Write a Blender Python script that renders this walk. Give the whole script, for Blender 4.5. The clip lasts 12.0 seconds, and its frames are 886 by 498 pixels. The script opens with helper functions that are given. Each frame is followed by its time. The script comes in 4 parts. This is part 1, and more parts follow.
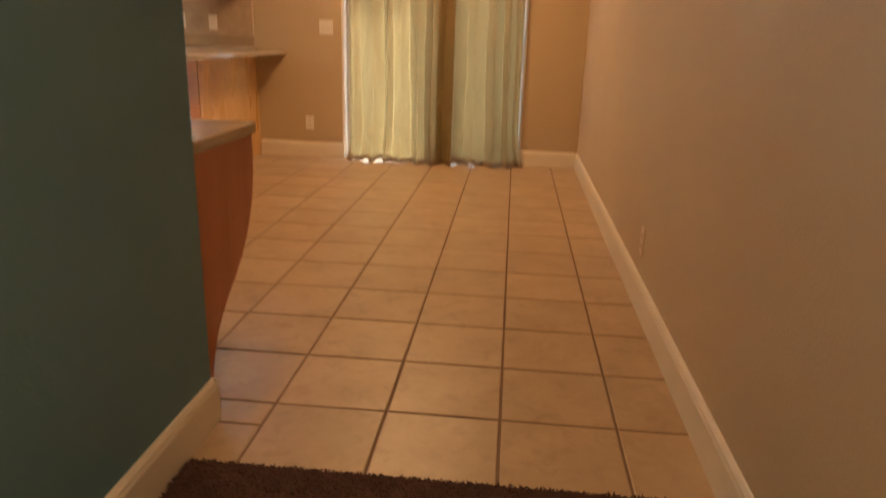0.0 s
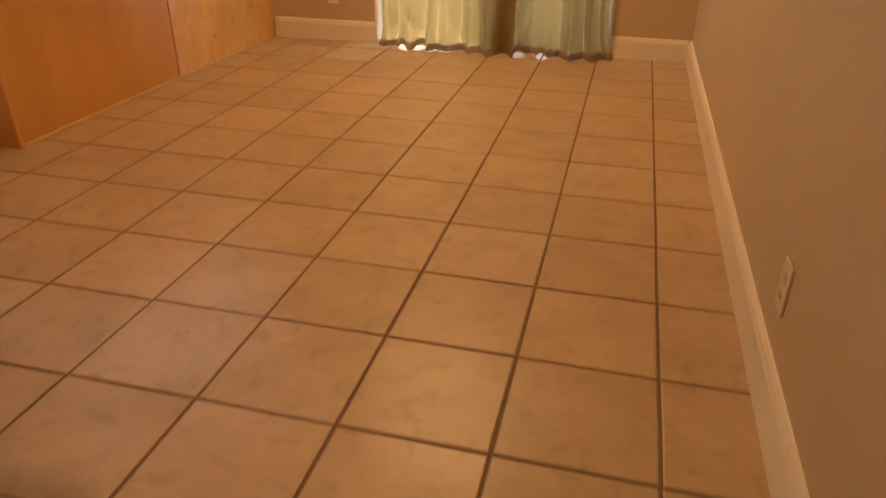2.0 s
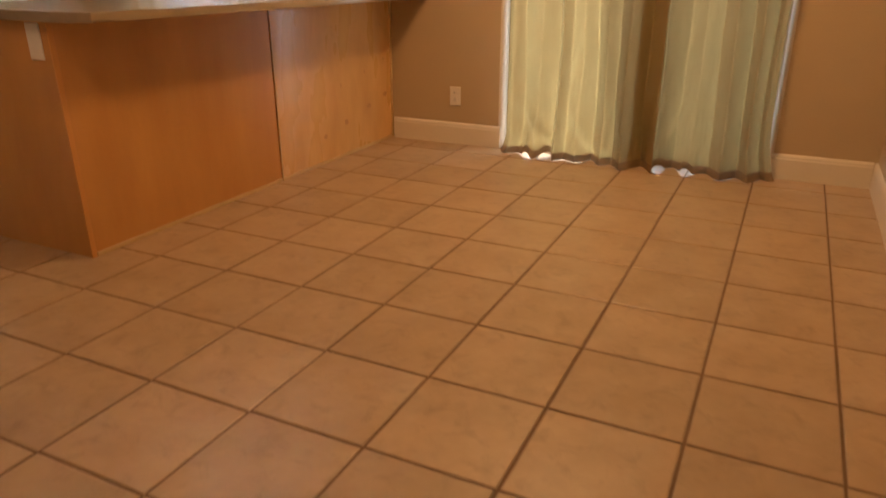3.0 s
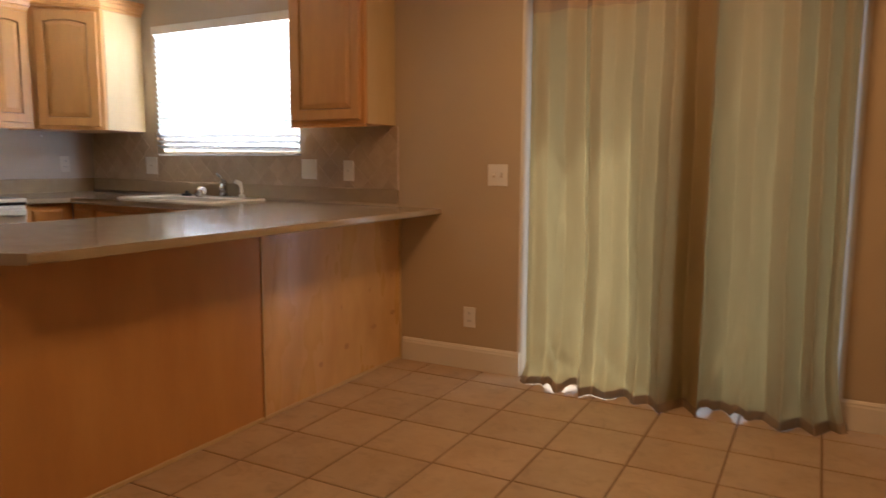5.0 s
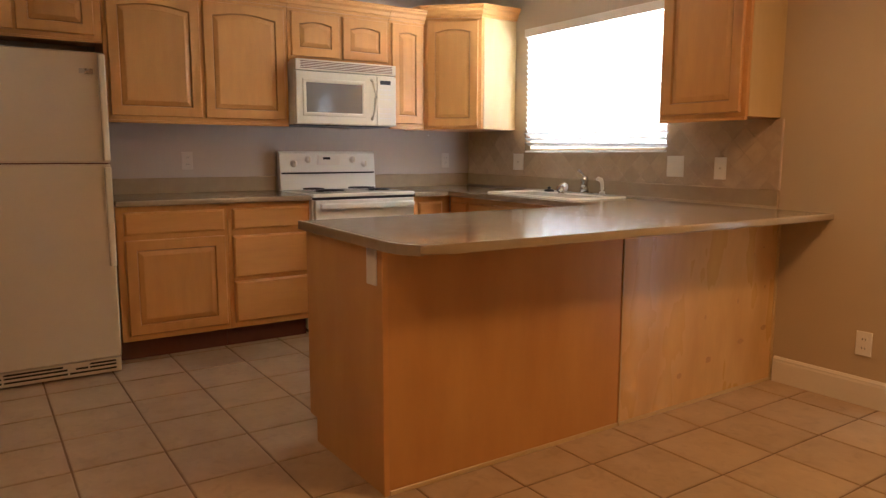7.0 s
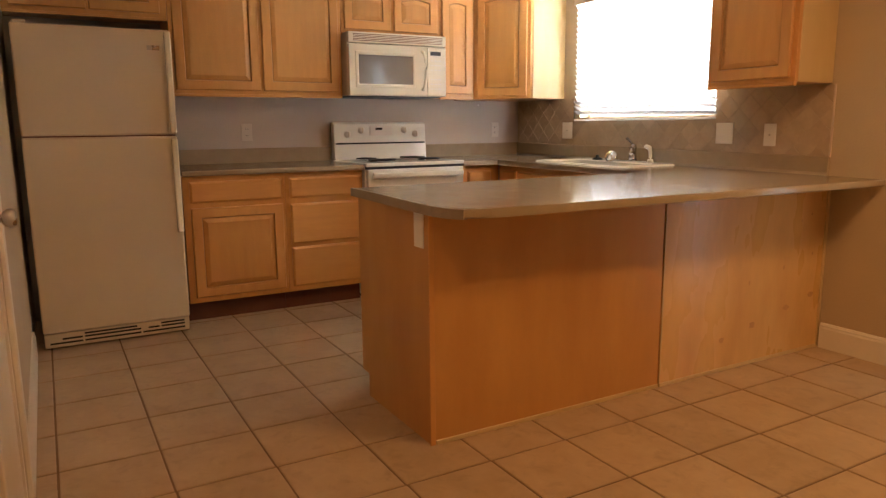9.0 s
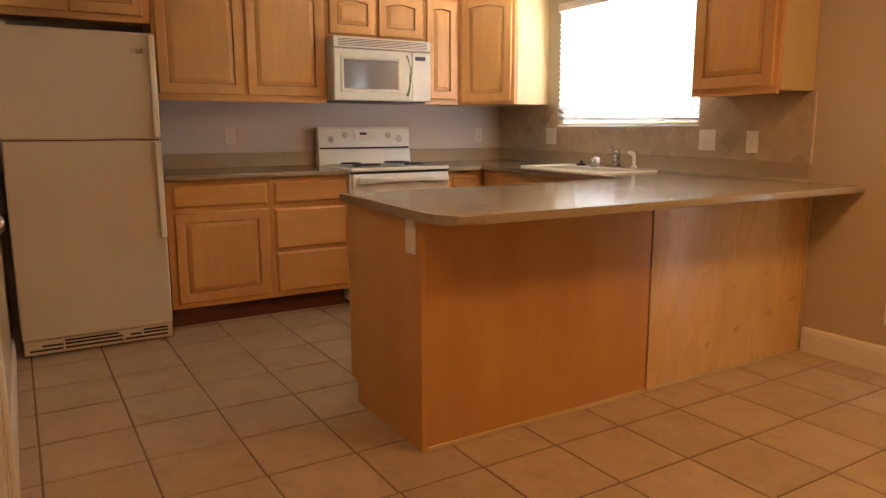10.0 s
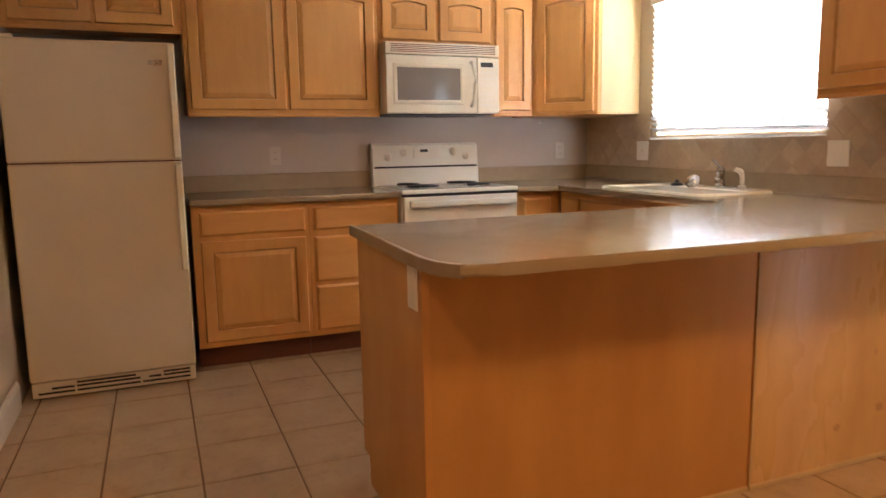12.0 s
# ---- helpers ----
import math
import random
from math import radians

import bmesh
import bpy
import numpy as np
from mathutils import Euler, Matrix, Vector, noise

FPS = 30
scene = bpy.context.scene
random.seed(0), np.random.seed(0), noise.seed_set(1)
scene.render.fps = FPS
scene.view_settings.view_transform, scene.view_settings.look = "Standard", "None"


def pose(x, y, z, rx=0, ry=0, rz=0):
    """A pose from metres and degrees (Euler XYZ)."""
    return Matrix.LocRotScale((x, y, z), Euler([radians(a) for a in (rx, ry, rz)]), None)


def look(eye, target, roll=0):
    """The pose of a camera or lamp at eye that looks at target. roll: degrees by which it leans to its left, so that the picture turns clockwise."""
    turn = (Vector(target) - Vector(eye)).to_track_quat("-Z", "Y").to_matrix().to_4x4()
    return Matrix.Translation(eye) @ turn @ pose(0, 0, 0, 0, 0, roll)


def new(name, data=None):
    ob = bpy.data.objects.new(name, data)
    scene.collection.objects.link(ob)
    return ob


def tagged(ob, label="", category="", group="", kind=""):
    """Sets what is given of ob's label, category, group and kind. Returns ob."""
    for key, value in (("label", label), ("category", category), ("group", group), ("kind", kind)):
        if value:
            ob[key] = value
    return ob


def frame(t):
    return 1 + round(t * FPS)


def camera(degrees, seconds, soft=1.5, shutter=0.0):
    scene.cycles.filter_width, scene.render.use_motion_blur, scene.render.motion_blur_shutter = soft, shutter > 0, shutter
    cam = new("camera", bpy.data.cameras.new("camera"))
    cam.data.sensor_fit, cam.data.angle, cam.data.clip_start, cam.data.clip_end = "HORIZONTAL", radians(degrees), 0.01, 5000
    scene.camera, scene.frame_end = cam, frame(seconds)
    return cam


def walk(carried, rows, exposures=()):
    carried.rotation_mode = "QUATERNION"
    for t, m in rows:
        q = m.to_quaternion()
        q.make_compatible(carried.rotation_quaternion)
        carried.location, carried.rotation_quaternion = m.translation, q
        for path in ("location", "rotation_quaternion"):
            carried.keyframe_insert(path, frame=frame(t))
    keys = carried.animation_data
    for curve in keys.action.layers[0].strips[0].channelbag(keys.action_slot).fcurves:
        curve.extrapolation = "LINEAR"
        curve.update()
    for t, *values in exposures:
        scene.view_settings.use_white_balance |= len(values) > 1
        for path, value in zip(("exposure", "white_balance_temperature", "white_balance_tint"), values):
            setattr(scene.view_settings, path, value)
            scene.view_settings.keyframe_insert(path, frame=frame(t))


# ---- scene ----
cam = camera(64.6, 12.0, soft=1.3, shutter=0.4)
EXPOSURES = [(0, 0.46, 5650, 10), (0.5, 0.73, 5950, 10), (1.5, 0.6, 6200, 10), (2.5, 0.34, 6100, 10), (3.5, 0.18, 5450, 10), (5.5, -0.38, 5250, 10),
             (6.5, -0.08, 5500, 10), (7.5, 0.10, 5750, 10), (9.5, 0.17, 6000, 10), (12.0, 0.3, 5700, 10)]
PATH = [
    (0, (-0.356, -2.531, 1.09), (-0.531, -0.627, 0.503), 1.7),
    (0.5, (-0.287, -2.092, 1.045), (-0.493, -0.331, 0.118), 0.6),
    (1, (-0.237, -1.7, 1.027), (-0.482, -0.024, -0.036), -2.0),
    (1.5, (-0.183, -1.363, 1.036), (-0.62, 0.283, -0.014), -0.1),
    (2, (-0.178, -1.061, 1.065), (-0.608, 0.642, 0.108), 0.5),
    (2.5, (-0.204, -0.748, 1.039), (-0.61, 1.003, 0.163), 0.1),
    (3, (-0.255, -0.467, 1.053), (-1.066, 1.203, 0.31), -0.1),
    (3.5, (-0.311, -0.244, 1.087), (-1.162, 1.461, 0.481), -0.6),
    (3.7, (-0.326, -0.155, 1.092), (-1.089, 1.622, 0.582), -0.1),
    (5.3, (-0.443, 0.079, 1.2), (-1.517, 1.752, 0.99), -0.4),
    (5.5, (-0.472, 0.091, 1.205), (-1.678, 1.671, 0.989), -0.5),
    (6, (-0.56, 0.068, 1.211), (-2.013, 1.422, 0.975), -0.3),
    (6.5, (-0.592, 0.043, 1.21), (-2.154, 1.265, 0.955), -0.2),
    (7, (-0.542, 0.085, 1.202), (-2.188, 1.189, 0.935), 0.1),
    (7.5, (-0.479, 0.115, 1.183), (-2.172, 1.146, 0.916), 0.1),
    (7.7, (-0.459, 0.12, 1.183), (-2.171, 1.118, 0.912), 0.1),
    (9.3, (-0.409, -0.003, 1.207), (-2.12, 0.967, 0.847), -0.6),
    (9.5, (-0.432, -0.028, 1.215), (-2.129, 0.965, 0.85), -0.2),
    (10, (-0.44, 0.002, 1.204), (-2.126, 1.024, 0.867), -0.2),
    (10.5, (-0.5, 0.167, 1.181), (-2.211, 1.156, 0.876), -0.4),
    (11, (-0.571, 0.313, 1.164), (-2.338, 1.199, 0.857), -0.8),
    (11.5, (-0.723, 0.459, 1.157), (-2.509, 1.299, 0.83), -1.0),
    (12, (-0.877, 0.581, 1.2), (-2.711, 1.326, 0.91), -1.0),
]
walk(cam, [(t, look(eye, target, roll)) for t, eye, target, roll in PATH], EXPOSURES)

# world, sun and lamps
world = bpy.data.worlds.new("world")
scene.world = world
world.use_nodes = True
_sky = world.node_tree.nodes.new("ShaderNodeTexSky")
_sky.sky_type, _sky.sun_disc = "NISHITA", False
_sky.sun_elevation, _sky.sun_rotation = radians(67), radians(-12)
world.node_tree.links.new(_sky.outputs[0], world.node_tree.nodes["Background"].inputs[0])
world.node_tree.nodes["Background"].inputs[1].default_value = 0.12
SUN = bpy.data.lights.new("sun", "SUN")
SUN.energy, SUN.angle, SUN.color = 5.0, radians(1.5), (1.0, 0.95, 0.86)
new("sun", SUN).matrix_world = look((-1.5, 7.0, 17.0), (0, 0, 0))


def area_lamp(name, eye, target, sx, sy, watts, color):
    data = bpy.data.lights.new(name, "AREA")
    data.shape, data.size, data.size_y, data.energy, data.color = "RECTANGLE", sx, sy, watts, color
    ob = new(name, data)
    ob.matrix_world = look(eye, target)
    return ob


area_lamp("daylight_kitchen_window", (-4.0, 3.80, 1.68), (-4.0, 2.0, 1.95), 1.25, 0.95, 370, (0.93, 0.96, 1.0))
area_lamp("daylight_patio_door", (-0.99, 3.86, 0.95), (-0.99, 0.0, 0.9), 1.2, 1.7, 7.0, (0.97, 1.0, 0.94))
for _n, _p, _w, _c, _r in (("lamp_dining", (-1.10, 2.55, 2.50), 30, (1.0, 0.53, 0.20), 0.24),
                           ("lamp_kitchen", (-1.62, 0.06, 2.50), 12, (1.0, 0.54, 0.24), 0.10),
                           ("lamp_hall", (-0.45, -2.9, 2.50), 22, (1.0, 0.62, 0.31), 0.12)):
    _l = bpy.data.lights.new(_n, "AREA")
    _l.shape, _l.size, _l.energy, _l.color = "DISK", 2 * _r, _w, _c
    new(_n, _l).matrix_world = pose(*_p)


# ---- materials ----
def material(name, color, rough=0.5, metal=0.0, vary=0.1, scale=6.0, grain=60.0, bump=0.1, color2=None, spec=0.5, coat=0.0,
             stretch=(1, 1, 1), per_object=0.0, bump_scale=None, smudge=0.0, translucent=None, island=0.0):
    m = bpy.data.materials.new(name)
    m.use_nodes = True
    nt = m.node_tree
    N, L = nt.nodes, nt.links
    b = N["Principled BSDF"]
    b.inputs["Roughness"].default_value, b.inputs["Metallic"].default_value = rough, metal
    b.inputs["Specular IOR Level"].default_value = spec
    b.inputs["Coat Weight"].default_value, b.inputs["Coat Roughness"].default_value = coat, 0.12
    co = N.new("ShaderNodeTexCoord")
    mp = N.new("ShaderNodeMapping")
    mp.inputs["Scale"].default_value = stretch
    L.new(co.outputs["Object"], mp.inputs[0])
    shift = N.new("ShaderNodeVectorMath")
    info = N.new("ShaderNodeObjectInfo")
    mul = N.new("ShaderNodeMath")
    mul.operation, mul.inputs[1].default_value = "MULTIPLY", 37.0 if per_object else 0.0
    L.new(info.outputs["Random"], mul.inputs[0])
    L.new(mp.outputs[0], shift.inputs[0])
    L.new(mul.outputs[0], shift.inputs[1])
    big, fine = N.new("ShaderNodeTexNoise"), N.new("ShaderNodeTexNoise")
    big.inputs["Scale"].default_value, big.inputs["Detail"].default_value = scale, 3
    fine.inputs["Scale"].default_value, fine.inputs["Detail"].default_value = grain, 4
    for t in (big, fine):
        L.new(shift.outputs[0], t.inputs["Vector"])
    c2 = color2 or tuple(v * (1 - 2.2 * vary) for v in color)
    mix = N.new("ShaderNodeMix")
    mix.data_type = "RGBA"
    mix.inputs[6].default_value, mix.inputs[7].default_value = (*color, 1), (*c2, 1)
    ramp = N.new("ShaderNodeMapRange")
    ramp.inputs[1].default_value, ramp.inputs[2].default_value = 0.25, 0.8
    L.new(big.outputs[0], ramp.inputs[0])
    L.new(ramp.outputs[0], mix.inputs[0])
    hsv = N.new("ShaderNodeHueSaturation")
    val = N.new("ShaderNodeMapRange")
    val.inputs[3].default_value, val.inputs[4].default_value = 1 - vary, 1 + vary
    L.new(fine.outputs[0], val.inputs[0])
    last = val.outputs[0]
    if per_object or island:
        v2, m2 = N.new("ShaderNodeMapRange"), N.new("ShaderNodeMath")
        a = per_object or island
        v2.inputs[3].default_value, v2.inputs[4].default_value = 1 - a, 1 + a
        src = info.outputs["Random"] if per_object else N.new("ShaderNodeNewGeometry").outputs["Random Per Island"]
        L.new(src, v2.inputs[0])
        m2.operation = "MULTIPLY"
        L.new(v2.outputs[0], m2.inputs[0])
        L.new(last, m2.inputs[1])
        last = m2.outputs[0]
    if smudge:
        sn, sr, sm = N.new("ShaderNodeTexNoise"), N.new("ShaderNodeMapRange"), N.new("ShaderNodeMath")
        sn.inputs["Scale"].default_value, sn.inputs["Detail"].default_value, sn.inputs["Roughness"].default_value = 13, 5, 0.65
        sn.inputs["Distortion"].default_value = 0.6
        L.new(shift.outputs[0], sn.inputs["Vector"])
        sr.inputs[1].default_value, sr.inputs[2].default_value, sr.inputs[3].default_value, sr.inputs[4].default_value = 0.52, 0.72, 1.0, 1.0 - smudge
        L.new(sn.outputs[0], sr.inputs[0])
        sm.operation = "MULTIPLY"
        L.new(sr.outputs[0], sm.inputs[0])
        L.new(last, sm.inputs[1])
        last = sm.outputs[0]
    L.new(last, hsv.inputs["Value"])
    L.new(mix.outputs[2], hsv.inputs["Color"])
    L.new(hsv.outputs[0], b.inputs["Base Color"])
    rr = N.new("ShaderNodeMapRange")
    rr.inputs[3].default_value, rr.inputs[4].default_value = max(rough - 0.07, 0.02), min(rough + 0.07, 1)
    L.new(big.outputs[0], rr.inputs[0])
    L.new(rr.outputs[0], b.inputs["Roughness"])
    if bump:
        bn, bt = N.new("ShaderNodeBump"), N.new("ShaderNodeTexNoise")
        bt.inputs["Scale"].default_value, bt.inputs["Detail"].default_value = bump_scale or grain, 3
        L.new(co.outputs["Object"], bt.inputs["Vector"])
        bn.inputs["Strength"].default_value, bn.inputs["Distance"].default_value = bump, 0.004
        L.new(bt.outputs[0], bn.inputs["Height"])
        L.new(bn.outputs[0], b.inputs["Normal"])
    if translucent:
        tr, ms = N.new("ShaderNodeBsdfTranslucent"), N.new("ShaderNodeMixShader")
        tr.inputs[0].default_value = (*translucent[1], 1)
        ms.inputs[0].default_value = translucent[0]
        L.new(b.outputs[0], ms.inputs[1])
        L.new(tr.outputs[0], ms.inputs[2])
        L.new(ms.outputs[0], N["Material Output"].inputs[0])
    return m


M_WALL = material("wall_paint", (0.50, 0.385, 0.235), 0.55, vary=0.03, scale=1.5, grain=140, bump=0.25, bump_scale=90)
M_WALLK = material("kitchen_wall_paint", (0.50, 0.425, 0.35), 0.55, vary=0.03, scale=1.5, grain=140, bump=0.25, bump_scale=90)
M_GREEN = material("green_wall_paint", (0.104, 0.218, 0.283), 0.6, vary=0.03, scale=1.5, grain=140, bump=0.25, bump_scale=90)
M_CEIL = material("ceiling_paint", (0.62, 0.56, 0.48), 0.8, vary=0.03, scale=2, grain=90, bump=0.4, bump_scale=60)
M_TRIM = material("trim_paint", (0.74, 0.66, 0.53), 0.35, vary=0.03, scale=3, grain=50, bump=0.05)
M_TILE = material("floor_tile", (0.465, 0.328, 0.190), 0.38, vary=0.09, scale=5.5, grain=26, bump=0.14, color2=(0.385, 0.264, 0.145),
                  smudge=0.19, per_object=0.05, bump_scale=30)
M_GROUT = material("grout", (0.23, 0.14, 0.078), 0.9, vary=0.15, scale=3, grain=120, bump=0.4)
M_BEIGE = material("beige_plastic", (0.58, 0.45, 0.32), 0.35, vary=0.02, scale=8, grain=60, bump=0.0)
M_MAPLE = material("maple_door", (0.62, 0.305, 0.078), 0.38, vary=0.04, scale=4, grain=26, bump=0.05, color2=(0.55, 0.26, 0.068),
                   stretch=(6, 6, 0.8), per_object=0.04, coat=0.05)
M_MAPLE_H = material("maple_drawer", (0.62, 0.305, 0.078), 0.38, vary=0.04, scale=4, grain=26, bump=0.05, color2=(0.55, 0.26, 0.068),
                     stretch=(0.8, 6, 6), per_object=0.04, coat=0.05)
M_GLAZE = material("glazed_groove", (0.47, 0.22, 0.055), 0.4, vary=0.06, scale=8, grain=40, bump=0.0)
M_PLY = material("maple_panel", (0.56, 0.285, 0.075), 0.36, vary=0.03, scale=2.4, grain=18, bump=0.03, color2=(0.47, 0.215, 0.052),
                 stretch=(3, 3, 0.7), per_object=0.03, coat=0.15)
M_KNOT = material("knotty_panel", (0.74, 0.47, 0.17), 0.28, vary=0.06, scale=1.9, grain=16, bump=0.04, color2=(0.55, 0.30, 0.095),
                 stretch=(3, 3, 0.9), coat=0.25)
M_KNOTS = material("knot_wood", (0.52, 0.28, 0.095), 0.4, vary=0.1, scale=30, grain=90, bump=0.05)
M_DESKP = material("stained_panel", (0.40, 0.13, 0.045), 0.42, vary=0.06, scale=3, grain=24, bump=0.05, color2=(0.32, 0.10, 0.03),
                   stretch=(4, 4, 0.6))
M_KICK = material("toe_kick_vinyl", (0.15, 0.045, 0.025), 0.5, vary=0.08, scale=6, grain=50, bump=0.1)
M_LAM = material("laminate", (0.385, 0.295, 0.185), 0.15, vary=0.06, scale=14, grain=320, bump=0.03, bump_scale=200)
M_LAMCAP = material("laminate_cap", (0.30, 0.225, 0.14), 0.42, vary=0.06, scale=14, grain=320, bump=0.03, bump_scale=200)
M_PLATEG = material("grey_plastic", (0.60, 0.53, 0.45), 0.35, vary=0.02, scale=8, grain=60, bump=0.0)
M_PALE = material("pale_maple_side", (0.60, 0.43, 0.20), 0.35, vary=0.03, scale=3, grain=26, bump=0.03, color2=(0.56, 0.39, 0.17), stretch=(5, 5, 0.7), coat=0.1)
M_ALMOND = material("almond_enamel", (0.66, 0.56, 0.40), 0.45, vary=0.02, scale=4, grain=60, bump=0.35, bump_scale=260)
M_BISQUE = material("bisque_plastic", (0.82, 0.75, 0.58), 0.14, vary=0.02, scale=5, grain=50, bump=0.02)
M_WHITE = material("white_enamel", (0.82, 0.80, 0.72), 0.12, vary=0.02, scale=5, grain=50, bump=0.0)
M_PLATE = material("white_plastic", (0.78, 0.73, 0.65), 0.35, vary=0.02, scale=8, grain=60, bump=0.0)
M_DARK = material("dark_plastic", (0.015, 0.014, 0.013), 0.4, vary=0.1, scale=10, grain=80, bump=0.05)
M_COIL = material("burner_coil", (0.02, 0.018, 0.017), 0.5, metal=0.4, vary=0.1, scale=10, grain=80, bump=0.05)
M_CHROME = material("chrome", (0.58, 0.59, 0.61), 0.08, metal=1.0, vary=0.02, scale=10, grain=60, bump=0.0)
M_NICKEL = material("satin_nickel", (0.50, 0.45, 0.38), 0.28, metal=1.0, vary=0.04, scale=10, grain=80, bump=0.05)
M_GLASSDK = material("oven_glass", (0.22, 0.20, 0.17), 0.05, spec=1.0, vary=0.02, scale=10, grain=300, bump=0.0, coat=1.0)
M_SLATE = material("backsplash_tile", (0.47, 0.35, 0.22), 0.42, vary=0.10, scale=9, grain=50, bump=0.2, color2=(0.38, 0.275, 0.175),
                   per_object=0.08, bump_scale=40)
M_SGROUT = material("backsplash_grout", (0.37, 0.28, 0.19), 0.85, vary=0.08, scale=6, grain=90, bump=0.2)
M_BLIND = material("blind_vinyl", (0.85, 0.84, 0.82), 0.4, vary=0.01, scale=4, grain=40, bump=0.0, translucent=(0.45, (0.85, 0.84, 0.80)))
# grey copy of the white vinyl: shade on the lowest slats' undersides, as colour
M_BLIND_SHADED = material("shaded_slat_vinyl", (0.42, 0.40, 0.39), 0.4, vary=0.01, scale=4, grain=40, bump=0.0)
M_CURTAIN = material("curtain_cloth", (0.205, 0.14, 0.072), 0.38, vary=0.05, scale=4, grain=260, bump=0.15, bump_scale=500,
                     translucent=(0.225, (0.92, 0.68, 0.27)))
M_HEM = material("curtain_hem_cloth", (0.30, 0.20, 0.105), 0.6, vary=0.05, scale=4, grain=260, bump=0.15, bump_scale=500,
                 translucent=(0.05, (0.30, 0.24, 0.14)))
M_RUG = material("rug_pile", (0.085, 0.045, 0.035), 0.95, vary=0.15, scale=14, grain=90, bump=0.2, island=0.35, spec=0.1)
M_PATIO = material("patio_concrete", (0.45, 0.42, 0.38), 0.8, vary=0.08, scale=2, grain=50, bump=0.2)
M_ROD = material("rod_metal", (0.06, 0.03, 0.02), 0.4, metal=0.6, vary=0.05, scale=10, grain=60, bump=0.05)
M_GLASS = bpy.data.materials.new("window_glass")
M_GLASS.use_nodes = True
_b = M_GLASS.node_tree.nodes["Principled BSDF"]
_b.inputs["Transmission Weight"].default_value, _b.inputs["Roughness"].default_value, _b.inputs["IOR"].default_value = 1.0, 0.0, 1.45
M_BACK = bpy.data.materials.new("bright_outside")
M_BACK.use_nodes = True
_b = M_BACK.node_tree.nodes["Principled BSDF"]
_b.inputs["Base Color"].default_value = (0.7, 0.7, 0.66, 1)
_b.inputs["Emission Color"].default_value, _b.inputs["Emission Strength"].default_value = (1.0, 0.99, 0.96, 1), 2.0


# ---- mesh helpers ----
def box(bm, x0, x1, y0, y1, z0, z1, bevel=0.0, seg=1):
    vs = [bm.verts.new((x, y, z)) for x in (x0, x1) for y in (y0, y1) for z in (z0, z1)]
    fs = [bm.faces.new([vs[i] for i in q]) for q in ((0, 1, 3, 2), (4, 6, 7, 5), (0, 4, 5, 1), (2, 3, 7, 6), (0, 2, 6, 4), (1, 5, 7, 3))]
    if bevel:
        bmesh.ops.bevel(bm, geom=list({e for f in fs for e in f.edges}), offset=bevel, segments=seg, affect="EDGES", profile=0.5)
    return bm


def prism(bm, pts, z0, z1, bevel=0.0, seg=1, m=None):
    """A flat outline in x and y, drawn up from z0 to z1."""
    lo, hi = [bm.verts.new((x, y, z0)) for x, y in pts], [bm.verts.new((x, y, z1)) for x, y in pts]
    fs = [bm.faces.new(lo[::-1]), bm.faces.new(hi)]
    n = len(pts)
    for i in range(n):
        fs.append(bm.faces.new((lo[i], lo[(i + 1) % n], hi[(i + 1) % n], hi[i])))
    if bevel:
        bmesh.ops.bevel(bm, geom=list(fs[0].edges) + list(fs[1].edges), offset=bevel, segments=seg, affect="EDGES", profile=0.5)
    if m:
        bmesh.ops.transform(bm, matrix=m, verts=bm.verts)
    return bm


def lathe(bm, profile, m=None, n=20):
    """Turn a list of (radius, height) round z."""
    rings = [[bm.verts.new((r * math.cos(a), r * math.sin(a), z)) for a in (2 * math.pi * k / n for k in range(n))] for r, z in profile]
    for a, b in zip(rings, rings[1:]):
        for k in range(n):
            bm.faces.new((a[k], a[(k + 1) % n], b[(k + 1) % n], b[k]))
    bm.faces.new(rings[0][::-1])
    bm.faces.new(rings[-1])
    if m:
        bmesh.ops.transform(bm, matrix=m, verts=[v for r in rings for v in r])
    return bm


def tube(bm, pts, r, n=10):
    """A round bar along a line of points."""
    pts = [Vector(p) for p in pts]
    rings = []
    for i, p in enumerate(pts):
        d = (pts[min(i + 1, len(pts) - 1)] - pts[max(i - 1, 0)]).normalized()
        q = d.to_track_quat("Z", "Y")
        rad = r[i] if isinstance(r, (list, tuple)) else r
        rings.append([bm.verts.new(p + q @ Vector((rad * math.cos(a), rad * math.sin(a), 0))) for a in (2 * math.pi * k / n for k in range(n))])
    for a, b in zip(rings, rings[1:]):
        for k in range(n):
            bm.faces.new((a[k], a[(k + 1) % n], b[(k + 1) % n], b[k]))
    bm.faces.new(rings[0][::-1])
    bm.faces.new(rings[-1])
    return bm


def part(name, bm, mat, parent=None, label="", smooth=False, m=None):
    mesh = bpy.data.meshes.new(name)
    bmesh.ops.recalc_face_normals(bm, faces=bm.faces)
    bm.to_mesh(mesh)
    bm.free()
    mesh.materials.append(mat)
    if smooth:
        for p in mesh.polygons:
            p.use_smooth = True
    ob = new(name, mesh)
    if parent:
        ob.parent = parent
    if m is not None:
        ob.matrix_local = m
    return tagged(ob, label=label)


def thing(name, m, label, category, group=""):
    ob = new(name)
    ob.empty_display_size = 0.1
    ob.matrix_world = m
    return tagged(ob, label, category, group)


def setting(name, bm, mat, label="", category=""):
    ob = part(name, bm, mat)
    return tagged(ob, label, category, kind="structure")


def BM():
    return bmesh.new()


